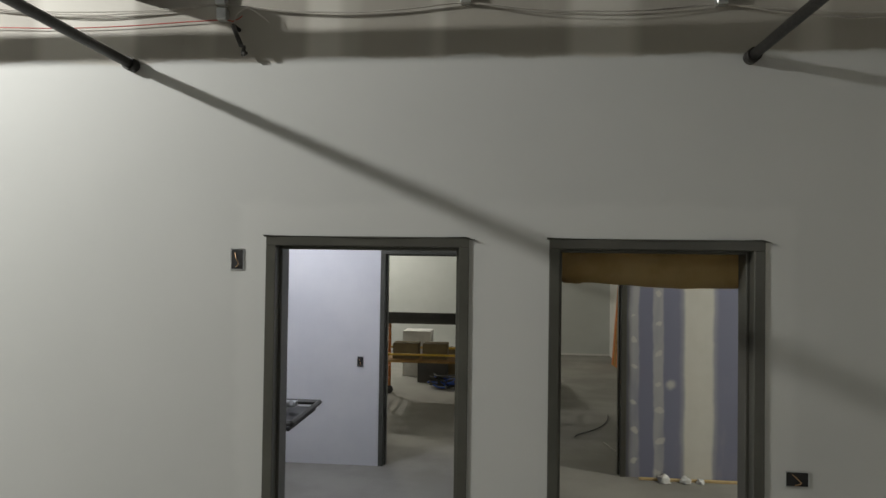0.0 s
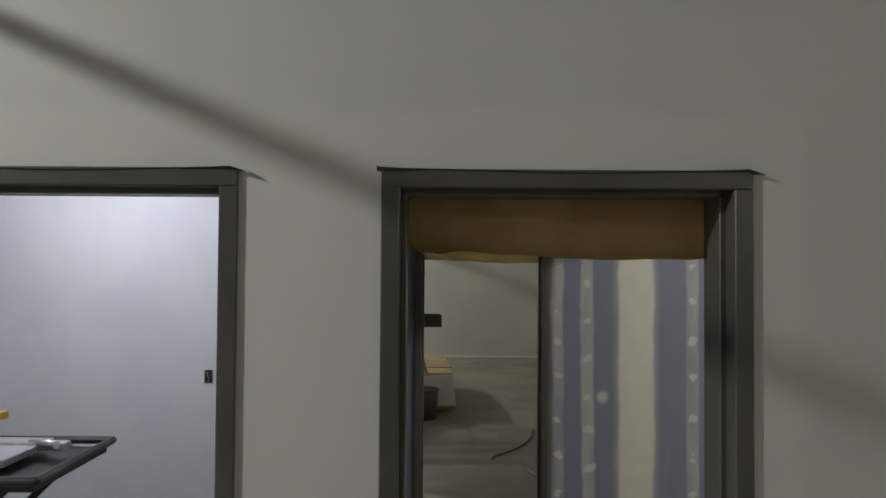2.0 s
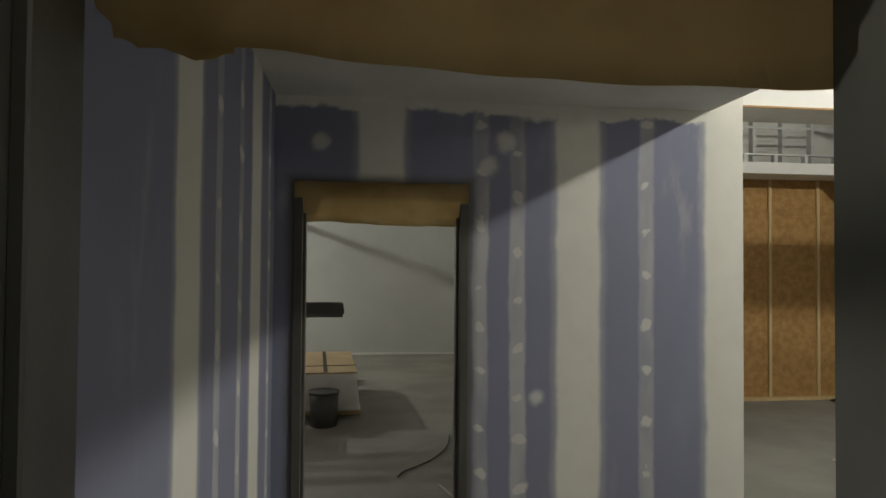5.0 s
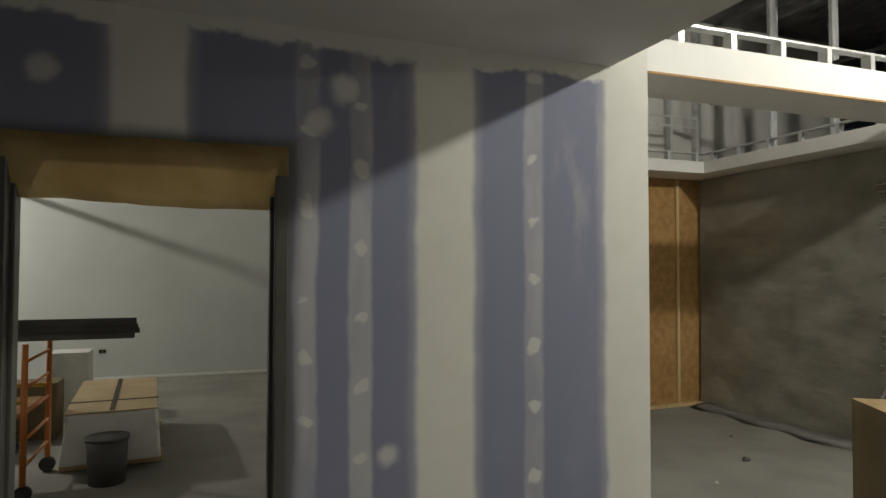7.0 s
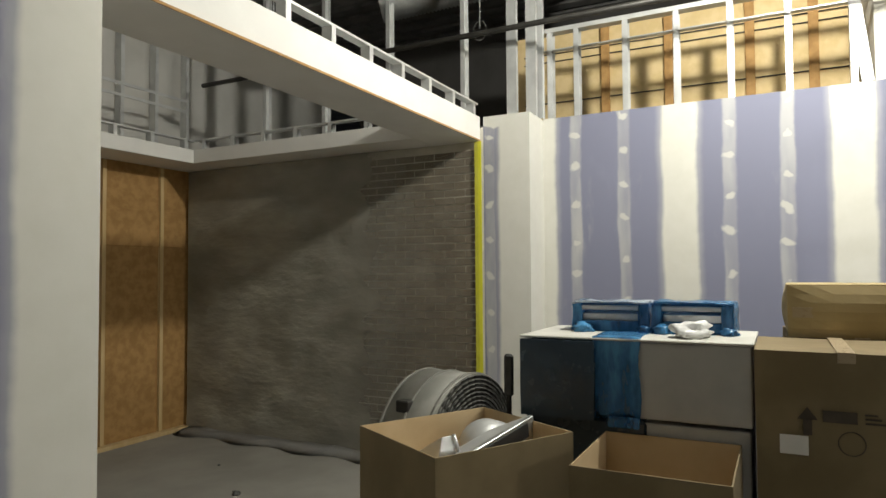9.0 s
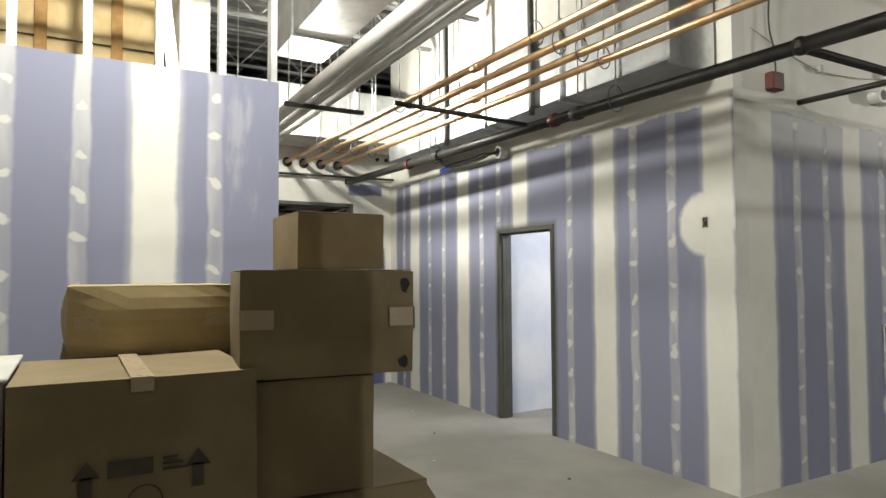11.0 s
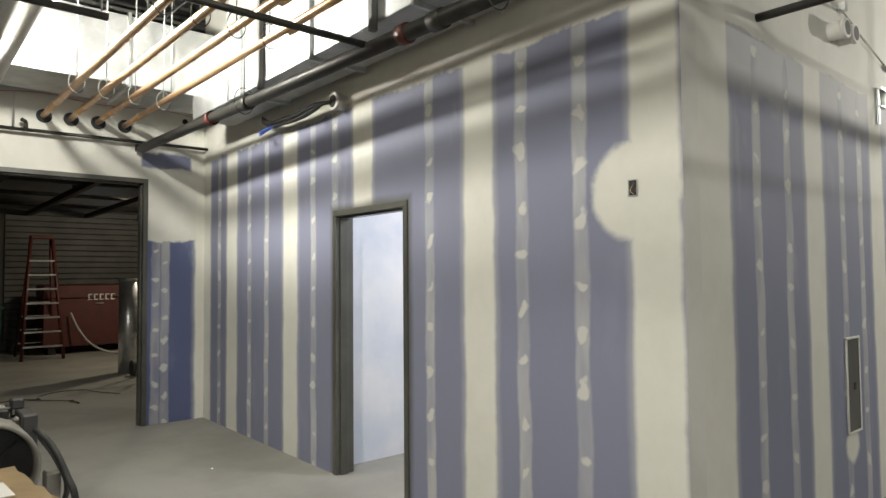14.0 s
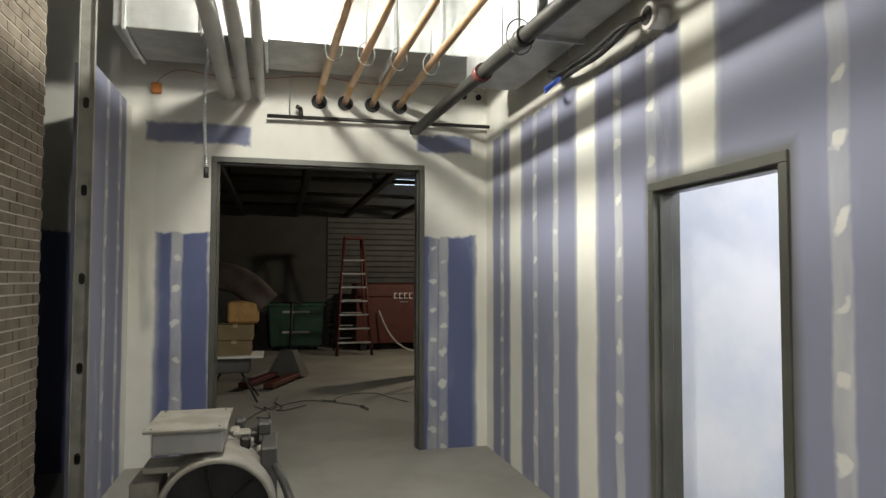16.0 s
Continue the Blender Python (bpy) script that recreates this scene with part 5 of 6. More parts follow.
for f in bm.faces:
    f.smooth = True
part("film_wrap", bm, blue_film, unit, "translucent blue plastic film")
bm = bmesh.new()
add_box(bm, 4.78, 5.40, 5.62, 5.97, 1.02, 1.375)
bmesh.ops.subdivide_edges(bm, edges=bm.edges[:], cuts=6, use_grid_fill=True)
for v in bm.verts:
    v.co += Vector((0.006, 0.006, 0.004)) * noise.noise(v.co * 6)
part("wrapped_panel", bm, dark_film, unit, "dark blue wrapped panel")
box_part("lid", (4.80, 5.42, 4.96, 5.98, 1.381, 1.392), dust_panel, unit, "pale dusty top panel", bev=0.003)
box_part("film_flap", (4.77, 4.79, 5.42, 5.56, 1.0, 1.05), blue_film, unit, bev=0.006)
base_unit = thing("air_handler", label="dark grey air unit under another, partly wrapped", category="air unit")
box_part("casing", (4.84, 5.45, 4.98, 5.95, 0.0, 1.02), unit_grey, base_unit, bev=0.006)
box_part("film_wrap", (4.83, 5.46, 5.40, 5.96, 0.03, 1.021), dark_film, base_unit, "dark blue plastic film", bev=0.01)


def film_box(name, dims, mat, parent, amp=0.008, label=""):
    """A box shape of wrinkled film."""
    bm = bmesh.new()
    add_box(bm, *dims)
    bmesh.ops.subdivide_edges(bm, edges=bm.edges[:], cuts=6, use_grid_fill=True)
    for v in bm.verts:
        q = v.co * 14 + Vector((dims[2] * 9, 0, 0))
        v.co += Vector((noise.noise(q), noise.noise(q + Vector((5, 0, 0))), noise.noise(q + Vector((0, 7, 0))))) * amp
        v.co.z = max(v.co.z, 0.0)
    for f in bm.faces:
        f.smooth = True
    return part(name, bm, mat, parent, label)


for (ya, yb), rz in (((5.44, 5.82), 3), ((5.05, 5.42), -2)):
    fr = thing("filter_frame", (5.25, (ya + yb) / 2, 1.393), "metal frame wrapped in blue plastic film", "filter frame", "blue wrapped frames", rz)
    w = (yb - ya) / 2
    film_box("end", (-0.12, 0.12, -w, -w + 0.05, 0, 0.14), blue_film, fr)
    film_box("end", (-0.12, 0.12, w - 0.05, w, 0, 0.14), blue_film, fr)
    film_box("rail", (-0.12, -0.09, -w + 0.05, w - 0.05, 0.0, 0.055), blue_film, fr, 0.006)
    box_part("rail", (-0.12, -0.09, -w + 0.05, w - 0.05, 0.105, 0.13), alu, fr, bev=0.004)
    film_box("back", (0.09, 0.12, -w + 0.05, w - 0.05, 0.0, 0.14), blue_film, fr)
    box_part("core", (-0.085, 0.085, -w + 0.05, w - 0.05, 0.01, 0.09), alu, fr, bev=0.003)
    film_box("film_top", (-0.125, 0.125, -w, w, 0.14, 0.149), pale_film if rz > 0 else blue_film, fr, 0.012)
    crumple(fr, "film_wad", (-0.13, -w + 0.02, 0.0), 0.04, blue_film, ya)
    crumple(fr, "film_wad", (-0.15, w - 0.06, 0.0), 0.05, blue_film, yb)

# round duct drum behind the open box
drum = thing("duct_drum", (4.98, 6.42, 0), "round galvanised duct drum with concentric ribs", "duct fitting", "", -10)
bm = bmesh.new()
add_tube(bm, (0.0, 0.2, 0.76), (0.0, -0.12, 0.76), 0.40, 48)
part("shell", bm, dusty_shaded_metal, drum)
for i in range(16):
    bm = bmesh.new()
    r = 0.392 - 0.022 * i
    pts = [(r * math.cos(2 * math.pi * a / 40), -0.125 - 0.002 * i, 0.76 + r * math.sin(2 * math.pi * a / 40)) for a in range(41)]
    for a, b in zip(pts, pts[1:]):
        add_tube(bm, a, b, 0.006, 5)
    part("rib", bm, rib_dark, drum)
bm = bmesh.new()
add_tube(bm, (0.0, -0.118, 0.76), (0.0, -0.123, 0.76), 0.393, 48)
part("face", bm, steel_dark, drum)
for y in (0.2, 0.06, -0.1):
    bm = bmesh.new()
    add_tube(bm, (0, y - 0.007, 0.76), (0, y + 0.007, 0.76), 0.407, 48)
    part("hoop", bm, dusty_shaded_metal, drum)
box_part("latch", (-0.33, -0.25, 0.05, 0.13, 0.99, 1.05), iron, drum, bev=0.006)
box_part("stand", (-0.28, 0.28, -0.1, 0.18, 0.0, 0.40), card, drum, "cardboard stand", bev=0.004)
bar = thing("flat_bar", (4.86, 6.06, 0), "dark flat steel bar leaning beside wrapped units", "steel bar", "", 10)
box_part("blade", (-0.008, 0.008, -0.012, 0.012, 0.0, 1.24), iron, bar, bev=0.006)
box_part("grip", (-0.012, 0.012, -0.024, 0.024, 1.08, 1.29), rubber, bar, bev=0.012)

# ---- machine in the corridor ----
heater = thing("portable_heater", (9.6, 2.82, 0), "dusty white round portable heater on the floor", "heater")
heater.scale = (0.95, 0.95, 0.95)
bm = bmesh.new()
n, L = 40, 0.62
ring_v = []
for r, x in ((0.30, 0.10), (0.312, 0.0), (0.332, 0.0), (0.34, 0.02), (0.34, L), (0.27, L + 0.05)):
    ring_v.append([bm.verts.new((x, r * math.cos(2 * math.pi * a / n), 0.365 + r * math.sin(2 * math.pi * a / n))) for a in range(n)])
for a, b in zip(ring_v, ring_v[1:]):
    for i in range(n):
        bm.faces.new((a[i], a[(i + 1) % n], b[(i + 1) % n], b[i])).smooth = True
part("barrel", bm, dusty_white, heater)
# Black plug, vanes and hub put the barrel's inner shade into colour.
bm = bmesh.new()
add_tube(bm, (0.10, 0, 0.365), (0.5, 0, 0.365), 0.303, 32)
part("bore_shade", bm, black, heater)
for a in range(6):
    t = math.pi * a / 3
    tube_part("vane", [(0.09, 0.02 * math.cos(t), 0.365 + 0.02 * math.sin(t)), (0.09, 0.265 * math.cos(t + 0.3), 0.365 + 0.265 * math.sin(t + 0.3))], 0.008, black, heater, seg=6)
tube_part("hub", [(0.05, 0, 0.365), (0.12, 0, 0.365)], 0.04, black, heater)
box_part("foot", (0.05, 0.60, -0.22, -0.14, 0, 0.12), iron, heater, bev=0.006)
box_part("foot", (0.05, 0.60, 0.14, 0.22, 0, 0.12), iron, heater, bev=0.006)
box_part("control_box", (0.08, 0.60, -0.03, 0.36, 0.72, 0.84), unit_grey, heater, "dusty grey control box", bev=0.01)
box_part("tray", (0.15, 0.40, 0.10, 0.42, 0.60, 0.635), dusty_white, heater, bev=0.006)
box_part("side_panel", (0.12, 0.45, 0.32, 0.48, 0.02, 0.56), dusty_white, heater, bev=0.008)
box_part("lid", (0.04, 0.63, -0.05, 0.40, 0.85, 0.872), dusty_white, heater, "flat white lid with screws", bev=0.006)
for q in ((0.08, -0.01), (0.08, 0.36), (0.58, -0.01), (0.58, 0.36)):
    tube_part("screw", [(q[0], q[1], 0.872), (q[0], q[1], 0.876)], 0.006, iron, heater, seg=8)
rn = random.Random(4)
for i in range(14):
    x, y, z = rn.uniform(0.3, 0.8), rn.uniform(-0.32, -0.08), rn.uniform(0.62, 0.79)
    box_part("engine_part", (x, x + rn.uniform(0.05, 0.14), y, y + rn.uniform(0.05, 0.12), z - 0.08, z), (steel_dark, dusty_white, iron)[i % 3], heater, bev=0.012)
box_part("bracket", (0.2, 0.6, -0.34, -0.24, 0.3, 0.7), steel_dark, heater, bev=0.01)
curve_part("hose", [(0.35, -0.28, 0.62), (0.1, -0.36, 0.56), (-0.1, -0.42, 0.45), (-0.25, -0.46, 0.30), (-0.3, -0.50, 0.2), (-0.22, -0.52, 0.06)], 0.024, rubber, heater)
curve_part("hose", [(0.5, -0.30, 0.6), (0.25, -0.38, 0.5), (0.05, -0.45, 0.36), (-0.12, -0.5, 0.2), (0.1, -0.5, 0.05)], 0.02, steel_dark, heater)
box_part("panel", (-0.02, 0.12, -0.46, -0.36, 0.0, 0.30), dusty_white, heater, bev=0.01)

# ---- store behind the end wall ----
ladder = thing("step_ladder", (20.0, 0.93, 0), "tall red fibreglass step ladder with aluminium treads", "ladder")
H = 2.5
for s in (-1, 1):
    bm = bmesh.new()
    add_tube(bm, (-0.35, s * 0.37, 0), (0, s * 0.19, H), 0.035, 8)
    part("rail", bm, red_paint, ladder)
    bm = bmesh.new()
    add_tube(bm, (0.75, s * 0.34, 0), (0.05, s * 0.17, H - 0.05), 0.026, 8)
    part("rear_rail", bm, red_paint, ladder)
for i in range(1, 8):
    f = i * 0.29 / H
    w = 0.37 - 0.18 * f
    x = -0.35 + 0.35 * f
    box_part("tread", (x - 0.045, x + 0.05, -w, w, f * H - 0.035, f * H), alu, ladder, bev=0.004)
    box_part("rear_bar", (0.75 - 0.7 * f - 0.01, 0.75 - 0.7 * f + 0.01, -w * 0.92, w * 0.92, f * H - 0.02, f * H), alu, ladder, bev=0.002)
box_part("top_cap", (-0.08, 0.14, -0.2, 0.2, H - 0.03, H + 0.04), red_paint, ladder, bev=0.01)
chest = thing("tool_chest", (20.9, -0.25, 0), "red brown steel site tool chest with pale lettering", "tool chest")
box_part("body", (-0.4, 0.4, -1.05, 1.05, 0.16, 1.2), red_brown, chest, bev=0.012)
clid = box_part("lid", (-0.42, 0.42, -1.07, 1.07, 1.21, 1.50), red_brown, chest, bev=0.02)
box_part("skid", (-0.36, 0.36, -0.95, -0.80, 0, 0.16), black, chest, bev=0.006)
box_part("skid", (-0.36, 0.36, 0.80, 0.95, 0, 0.16), black, chest, bev=0.006)
for i in range(5):
    y = 0.20 - i * 0.115
    for z0, z1, dy in ((1.28, 1.30, 0.085), (1.165, 1.185, 0.085)):
        box_part("mark", (-0.426, -0.421, y - dy, y, z0, z1), paper, clid, "pale painted bar", bev=0)
    box_part("mark", (-0.426, -0.421, y - 0.03, y - 0.005, 1.185, 1.28), paper, clid, "pale painted bar", bev=0)
box_part("handle", (-0.44, -0.42, -0.12, 0.06, 1.08, 1.10), alu, chest, bev=0.004)
curve_part("hose", [(-0.5, 0.55, 0.9), (-0.7, 0.4, 0.4), (-1.0, 0.0, 0.03), (-1.1, -0.6, 0.03), (-0.9, -1.2, 0.03)], 0.022, unit_grey, chest)
gbin = thing("plastic_bin", (21.1, 2.1, 0), "dark green plastic bin against a dark wall", "bin")
bm = bmesh.new()
vs = add_box(bm, -0.35, 0.35, -0.62, 0.62, 0.1, 1.05)
for v in bm.verts:
    if v.co.z < 0.5:
        v.co.x *= 0.85
        v.co.y *= 0.9
bevel(bm, 0.03, 2)
part("tub", bm, green_bin, gbin)
box_part("rim", (-0.38, 0.38, -0.66, 0.66, 1.0, 1.07), green_bin, gbin, bev=0.012)
for z in (0.40, 0.85):
    box_part("groove", (-0.357, -0.345, -0.3, 0.3, z, z + 0.05), unit_grey, gbin, bev=0.004)
for y in (-0.45, 0.45):
    tube_part("wheel", [(0, y - 0.04, 0.09), (0, y + 0.04, 0.09)], 0.09, rubber, gbin)
jack = thing("pallet_jack", (17.0, 2.3, 0), "worn red pallet jack with lowered forks", "pallet jack", "", 158)
box_part("fork", (0.2, 1.35, -0.27, -0.11, 0.04, 0.11), red_brown, jack, bev=0.012)
box_part("fork", (0.2, 1.35, 0.11, 0.27, 0.04, 0.11), red_brown, jack, bev=0.012)
bm = bmesh.new()
vs = add_box(bm, -0.1, 0.25, -0.3, 0.3, 0.05, 0.45)
for v in bm.verts:
    if v.co.z > 0.3:
        v.co.y *= 0.35
        v.co.x *= 0.6
part("frame", bm, steel_dark, jack)
tube_part("handle_shaft", [(0.0, 0, 0.35), (-0.06, 0, 1.2)], 0.02, iron, jack)
tube_part("grip", [(-0.06, -0.15, 1.22), (-0.06, 0.15, 1.22)], 0.017, iron, jack)
for y in (-0.07, 0.07):
    tube_part("wheel", [(0.0, y - 0.03, 0.09), (0.0, y + 0.03, 0.09)], 0.09, rubber, jack)
table = thing("work_stand", (15.1, 3.1, 0), "white board on dark folding legs", "stand")
box_part("board", (-0.3, 0.3, -0.42, 0.42, 0.585, 0.615), paper, table, bev=0.003)
box_part("tub", (-0.2, 0.2, -0.25, 0.28, 0.38, 0.585), steel_dark, table, bev=0.02)
for sx in (-1, 1):
    tube_part("leg", [(sx * 0.26, -0.35, 0), (-sx * 0.2, 0.0, 0.58)], 0.014, iron, table)
    tube_part("leg", [(sx * 0.26, 0.35, 0), (-sx * 0.2, 0.0, 0.58)], 0.014, iron, table)
carton((14.88, 15.3, 2.84, 3.28, 0.616, 0.81), "flat brown cardboard box in a dim store")
carton((14.88, 15.3, 2.82, 3.27, 0.818, 1.02), "flat brown cardboard box in a dim store")
roll = thing("insulation_roll", (15.1, 3.05, 1.03), "plastic wrapped brown insulation roll drooping over boxes", "insulation")
curve_part("roll", [(0, 0.45 - 0.85 * i / 13, 0.42 + 0.24 * math.sin(i / 13 * 2.2 + 0.6) - 0.25 * (i / 13) ** 2) for i in range(14)], 0.19, insul, roll)
box_part("core", (-0.15, 0.15, -0.3, 0.1, 0.0, 0.30), osb, roll, bev=0.03)
for i in range(5):
    rr = random.Random(40 + i)
    pts = [(14.6 + rr.uniform(-0.6, 0.6), 2.6 + rr.uniform(-0.7, 0.3), 0.012)]
    for k in range(6):
        pts.append((pts[-1][0] + rr.uniform(-0.5, 0.5), pts[-1][1] + rr.uniform(-0.4, 0.35), 0.012))
    c = curve_part("loose_cable", pts, 0.005, rubber)
    tagged(c, "black loose cable curled on the concrete floor", "cable", "loose cables on the floor")
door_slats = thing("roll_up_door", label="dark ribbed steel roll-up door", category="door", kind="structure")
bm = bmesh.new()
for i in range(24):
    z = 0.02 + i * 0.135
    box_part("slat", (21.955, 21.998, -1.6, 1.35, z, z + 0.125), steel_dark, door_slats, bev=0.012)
win = thing("strip_light", (21.4, -0.64, 3.9), "small bluish glowing strip light near the store's roof", "lamp")
sg = Mat("glowing_sign", 0.5)
sg.b.inputs["Emission Color"].default_value = (0.7, 0.85, 1, 1)
sg.b.inputs["Emission Strength"].default_value = 2.5
box_part("panel", (-0.02, 0.02, -0.42, 0.42, 0, 0.13), sg.color((0.8, 0.85, 0.9)), win, bev=0.004)
tube_part("bracket", [(0.03, 0, 0.13), (0.03, 0, 0.3)], 0.012, iron, win)
for y in (-1.5, -0.3, 0.9, 2.1, 3.3):
    bj = thing("store_joist", label="dark steel joist under the store roof", category="joist", group="store joists")
    box_part("chord", (12.3, 21.9, y - 0.05, y + 0.05, 3.1, 3.2), iron, bj, bev=0.003)
    box_part("hanger", (17.0, 17.1, y - 0.03, y + 0.03, 3.2, 4.2), iron, bj, bev=0.003)
for x in (14.5, 16.5, 18.5, 20.5):
    bj = thing("store_purlin", label="dark steel pipe across the store joists", category="pipe", group="store pipes")
    tube_part("tube", [(x, -2.45, 3.24), (x, 5.15, 3.24)], 0.04, iron, bj)
truck = thing("hand_truck", (16.0, -0.05, 0), "chrome and black hand truck standing by the doorway", "hand truck")
for y in (-0.16, 0.16):
    tube_part("rail", [(0, y, 0.12), (0.05, y, 1.45)], 0.02, black, truck)
    tube_part("wheel", [(0.1, y * 1.4 - 0.03, 0.13), (0.1, y * 1.4 + 0.03, 0.13)], 0.13, rubber, truck)
for z in (0.4, 0.8, 1.2):
    tube_part("cross_bar", [(0.02, -0.16, z), (0.02, 0.16, z)], 0.014, alu, truck)
box_part("toe_plate", (-0.25, 0.02, -0.22, 0.22, 0.01, 0.02), alu, truck, bev=0.003)
can = thing("steel_cylinder", (16.6, 0.12, 0), "shiny steel cylinder standing in the store", "cylinder")
tube_part("shell", [(0, 0, 0), (0, 0, 1.6)], 0.16, alu, can, seg=28)
tube_part("rim", [(0, 0, 1.6), (0, 0, 1.64)], 0.175, galv, can, seg=28)

# ---- hall behind the back wall ----
scaf = thing("scaffold", (-0.15, 9.95, 0), "orange steel rolling scaffold frame", "scaffold")
for x in (-1.42, 0.0):
    for y in (-0.4, 0.4):
        tube_part("post", [(x, y, 0.12), (x, y, 1.14)], 0.022, orange, scaf)
        tube_part("caster", [(x, y - 0.025, 0.06), (x, y + 0.025, 0.06)], 0.06, rubber, scaf)
        tube_part("stem", [(x, y, 0.06), (x, y, 0.14)], 0.012, iron, scaf)
    for k in range(5):
        tube_part("rung", [(x, -0.4, 0.25 + 0.19 * k), (x, 0.4, 0.25 + 0.19 * k)], 0.012, orange, scaf)
for y in (-0.4, 0.4):
    tube_part("side_rail", [(-1.42, y, 0.72), (0, y, 0.72)], 0.016, yellow, scaf)
box_part("deck", (-1.38, -0.03, -0.38, 0.38, 0.60, 0.63), osb, scaf, bev=0.004)
for k in range(7):
    y = 9.72 + 0.075 * k
    z = 1.145 + 0.045 * (k % 3)
    st = thing("metal_stud", label="bundled steel stud lying across the scaffold", category="steel stud", group="bundle of studs")
    bm = bmesh.new()
    add_box(bm, -2.3, 0.55 - 0.02 * (k % 2), y, y + 0.07, z, z + 0.004)
    add_box(bm, -2.3, 0.55 - 0.02 * (k % 2), y, y + 0.003, z, z + 0.042)
    add_box(bm, -2.3, 0.55 - 0.02 * (k % 2), y + 0.067, y + 0.07, z, z + 0.042)
    part("channel", bm, steel_dark, st)
for x0, x1, z in ((-1.42, -1.05, 0.63), (-0.98, -0.62, 0.63)):
    carton((x0, x1, 9.75, 10.05, z, z + 0.22), "small dusty cardboard box on a scaffold deck", tape=False)
crate = thing("panel_crate", (0.30, 10.95, 0), "low pale strapped crate of boards on blocks", "crate", "", 4)
bm = bmesh.new()
add_box(bm, -0.38, 0.38, -0.9, 0.9, 0.10, 0.50)
for v in bm.verts:
    if v.co.z > 0.4:
        v.co.x *= 0.86
        v.co.y *= 0.97
bevel(bm, 0.02, 2)
part("body", bm, paper, crate, "dusty white wrapped sides")
box_part("top_board", (-0.35, 0.35, -0.86, 0.86, 0.502, 0.515), card_in, crate, bev=0.004)
box_part("strap", (-0.02, 0.02, -0.84, 0.84, 0.516, 0.52), ink, crate, bev=0)
box_part("strap", (-0.36, 0.36, -0.40, -0.37, 0.516, 0.52), ink, crate, bev=0)
for y in (-0.6, 0.6):
    box_part("skid", (-0.4, 0.4, y - 0.05, y + 0.05, 0, 0.10), lumber, crate, bev=0.006)
bucket = thing("bucket", (0.36, 9.86, 0), "dark grey plastic bucket on the floor", "bucket")
bm = bmesh.new()
add_tube(bm, (0, 0, 0), (0, 0, 0.36), 0.135, 28, 0.155)
part("tub", bm, steel_dark, bucket)
bm = bmesh.new()
add_tube(bm, (0, 0, 0.34), (0, 0, 0.365), 0.162, 28)
part("rim", bm, steel_dark, bucket)
curve_part("handle", [(-0.155, 0, 0.32), (-0.1, -0.1, 0.22), (0, -0.15, 0.17), (0.1, -0.1, 0.22), (0.155, 0, 0.32)], 0.004, alu, bucket)
for i, (x, y, w, d, h, lab, mt) in enumerate(((-1.25, 11.3, 0.5, 0.4, 0.42, "grey plastic tub on the hall floor", steel_dark), (-0.75, 11.5, 0.45, 0.35, 0.55, "brown box on the hall floor", card), (-1.6, 11.9, 0.5, 0.5, 0.8, "white box on the hall floor", paper), (-0.55, 12.3, 0.4, 0.4, 0.75, "white box on the hall floor", paper))):
    carton((x, x + w, y, y + d, 0, h), lab, tape=False, mat=mt)
heap = thing("cable_heap", (-0.75, 10.9, 0), "dark tangled cable heap on the floor", "cable")
rr = random.Random(9)
for k in range(9):
    pts = [(rr.uniform(-0.3, 0.3), rr.uniform(-0.2, 0.2), rr.uniform(0.02, 0.22)) for _ in range(9)]
    curve_part("cable", pts, 0.014, (rubber, blue_wire, rubber, steel_dark)[k % 4], heap)
for k in range(3):
    y = 13.45 + 0.18 * k
    b = box_part("leaning_board", (2.44 - 0.01 * k, 2.46 - 0.01 * k, y, y + 0.15, 0.0, 1.5 + 0.06 * k), (orange, osb, orange)[k], bev=0.003, m=Matrix.Translation((2.45, 0, 0)) @ Matrix.Rotation(radians(4), 4, "Y") @ Matrix.Translation((-2.45, 0, 0)))
    tagged(b, "orange brown board leaning against the hall wall", "board", "leaning boards")
cord = curve_part("extension_cord", [(1.62, 9.3, 0.012), (1.58, 9.0, 0.012), (1.42, 8.6, 0.012), (1.22, 8.34, 0.012), (1.08, 8.22, 0.012), (1.05, 8.1, 0.012)], 0.007, rubber)
tagged(cord, "dark extension cord lying on the concrete floor", "cable")
cord2 = curve_part("extension_cord", [(1.35, 7.9, 0.01), (1.45, 7.5, 0.01), (1.6, 7.1, 0.01), (1.62, 6.95, 0.01)], 0.009, grey_wire)
tagged(cord2, "grey extension cord lying on the concrete floor", "cable")
tagged(box_part("baseboard", (-5.9, 2.57, 15.165, 15.188, 0.0, 0.04), paper, bev=0.003), "thin white strip along the foot of the wall", "baseboard", kind="structure")
wrap = thing("plastic_scrap", label="crumpled clear plastic scraps at the wall foot", category="plastic")
for i, x in enumerate((1.72, 1.92, 2.06)):
    crumple(wrap, "scrap", (x, 6.64, 0.0), 0.06 - 0.012 * i, white_film, 3.0 + i, 0.8)
stick = tagged(box_part("wood_strip", (1.5, 2.5, 6.66, 6.70, 0, 0.02), lumber, bev=0.003), "thin wood strip on the floor by the wall", "wood strip")

for i, (x, y, r) in enumerate(((5.6, 8.6, 0.03), (4.9, 8.2, 0.015), (6.1, 9.3, 0.012), (7.9, 2.0, 0.012), (8.8, 1.5, 0.01), (9.9, 1.2, 0.012), (6.9, 1.3, 0.012))):
    sc = crumple(None, "floor_scrap", (x, y, 0.0), r, (steel_dark, raw_board)[i % 2], 4.0 + i, 0.7)
    tagged(sc, "small scrap lying on the dusty concrete floor", "debris", "scraps on the floor")

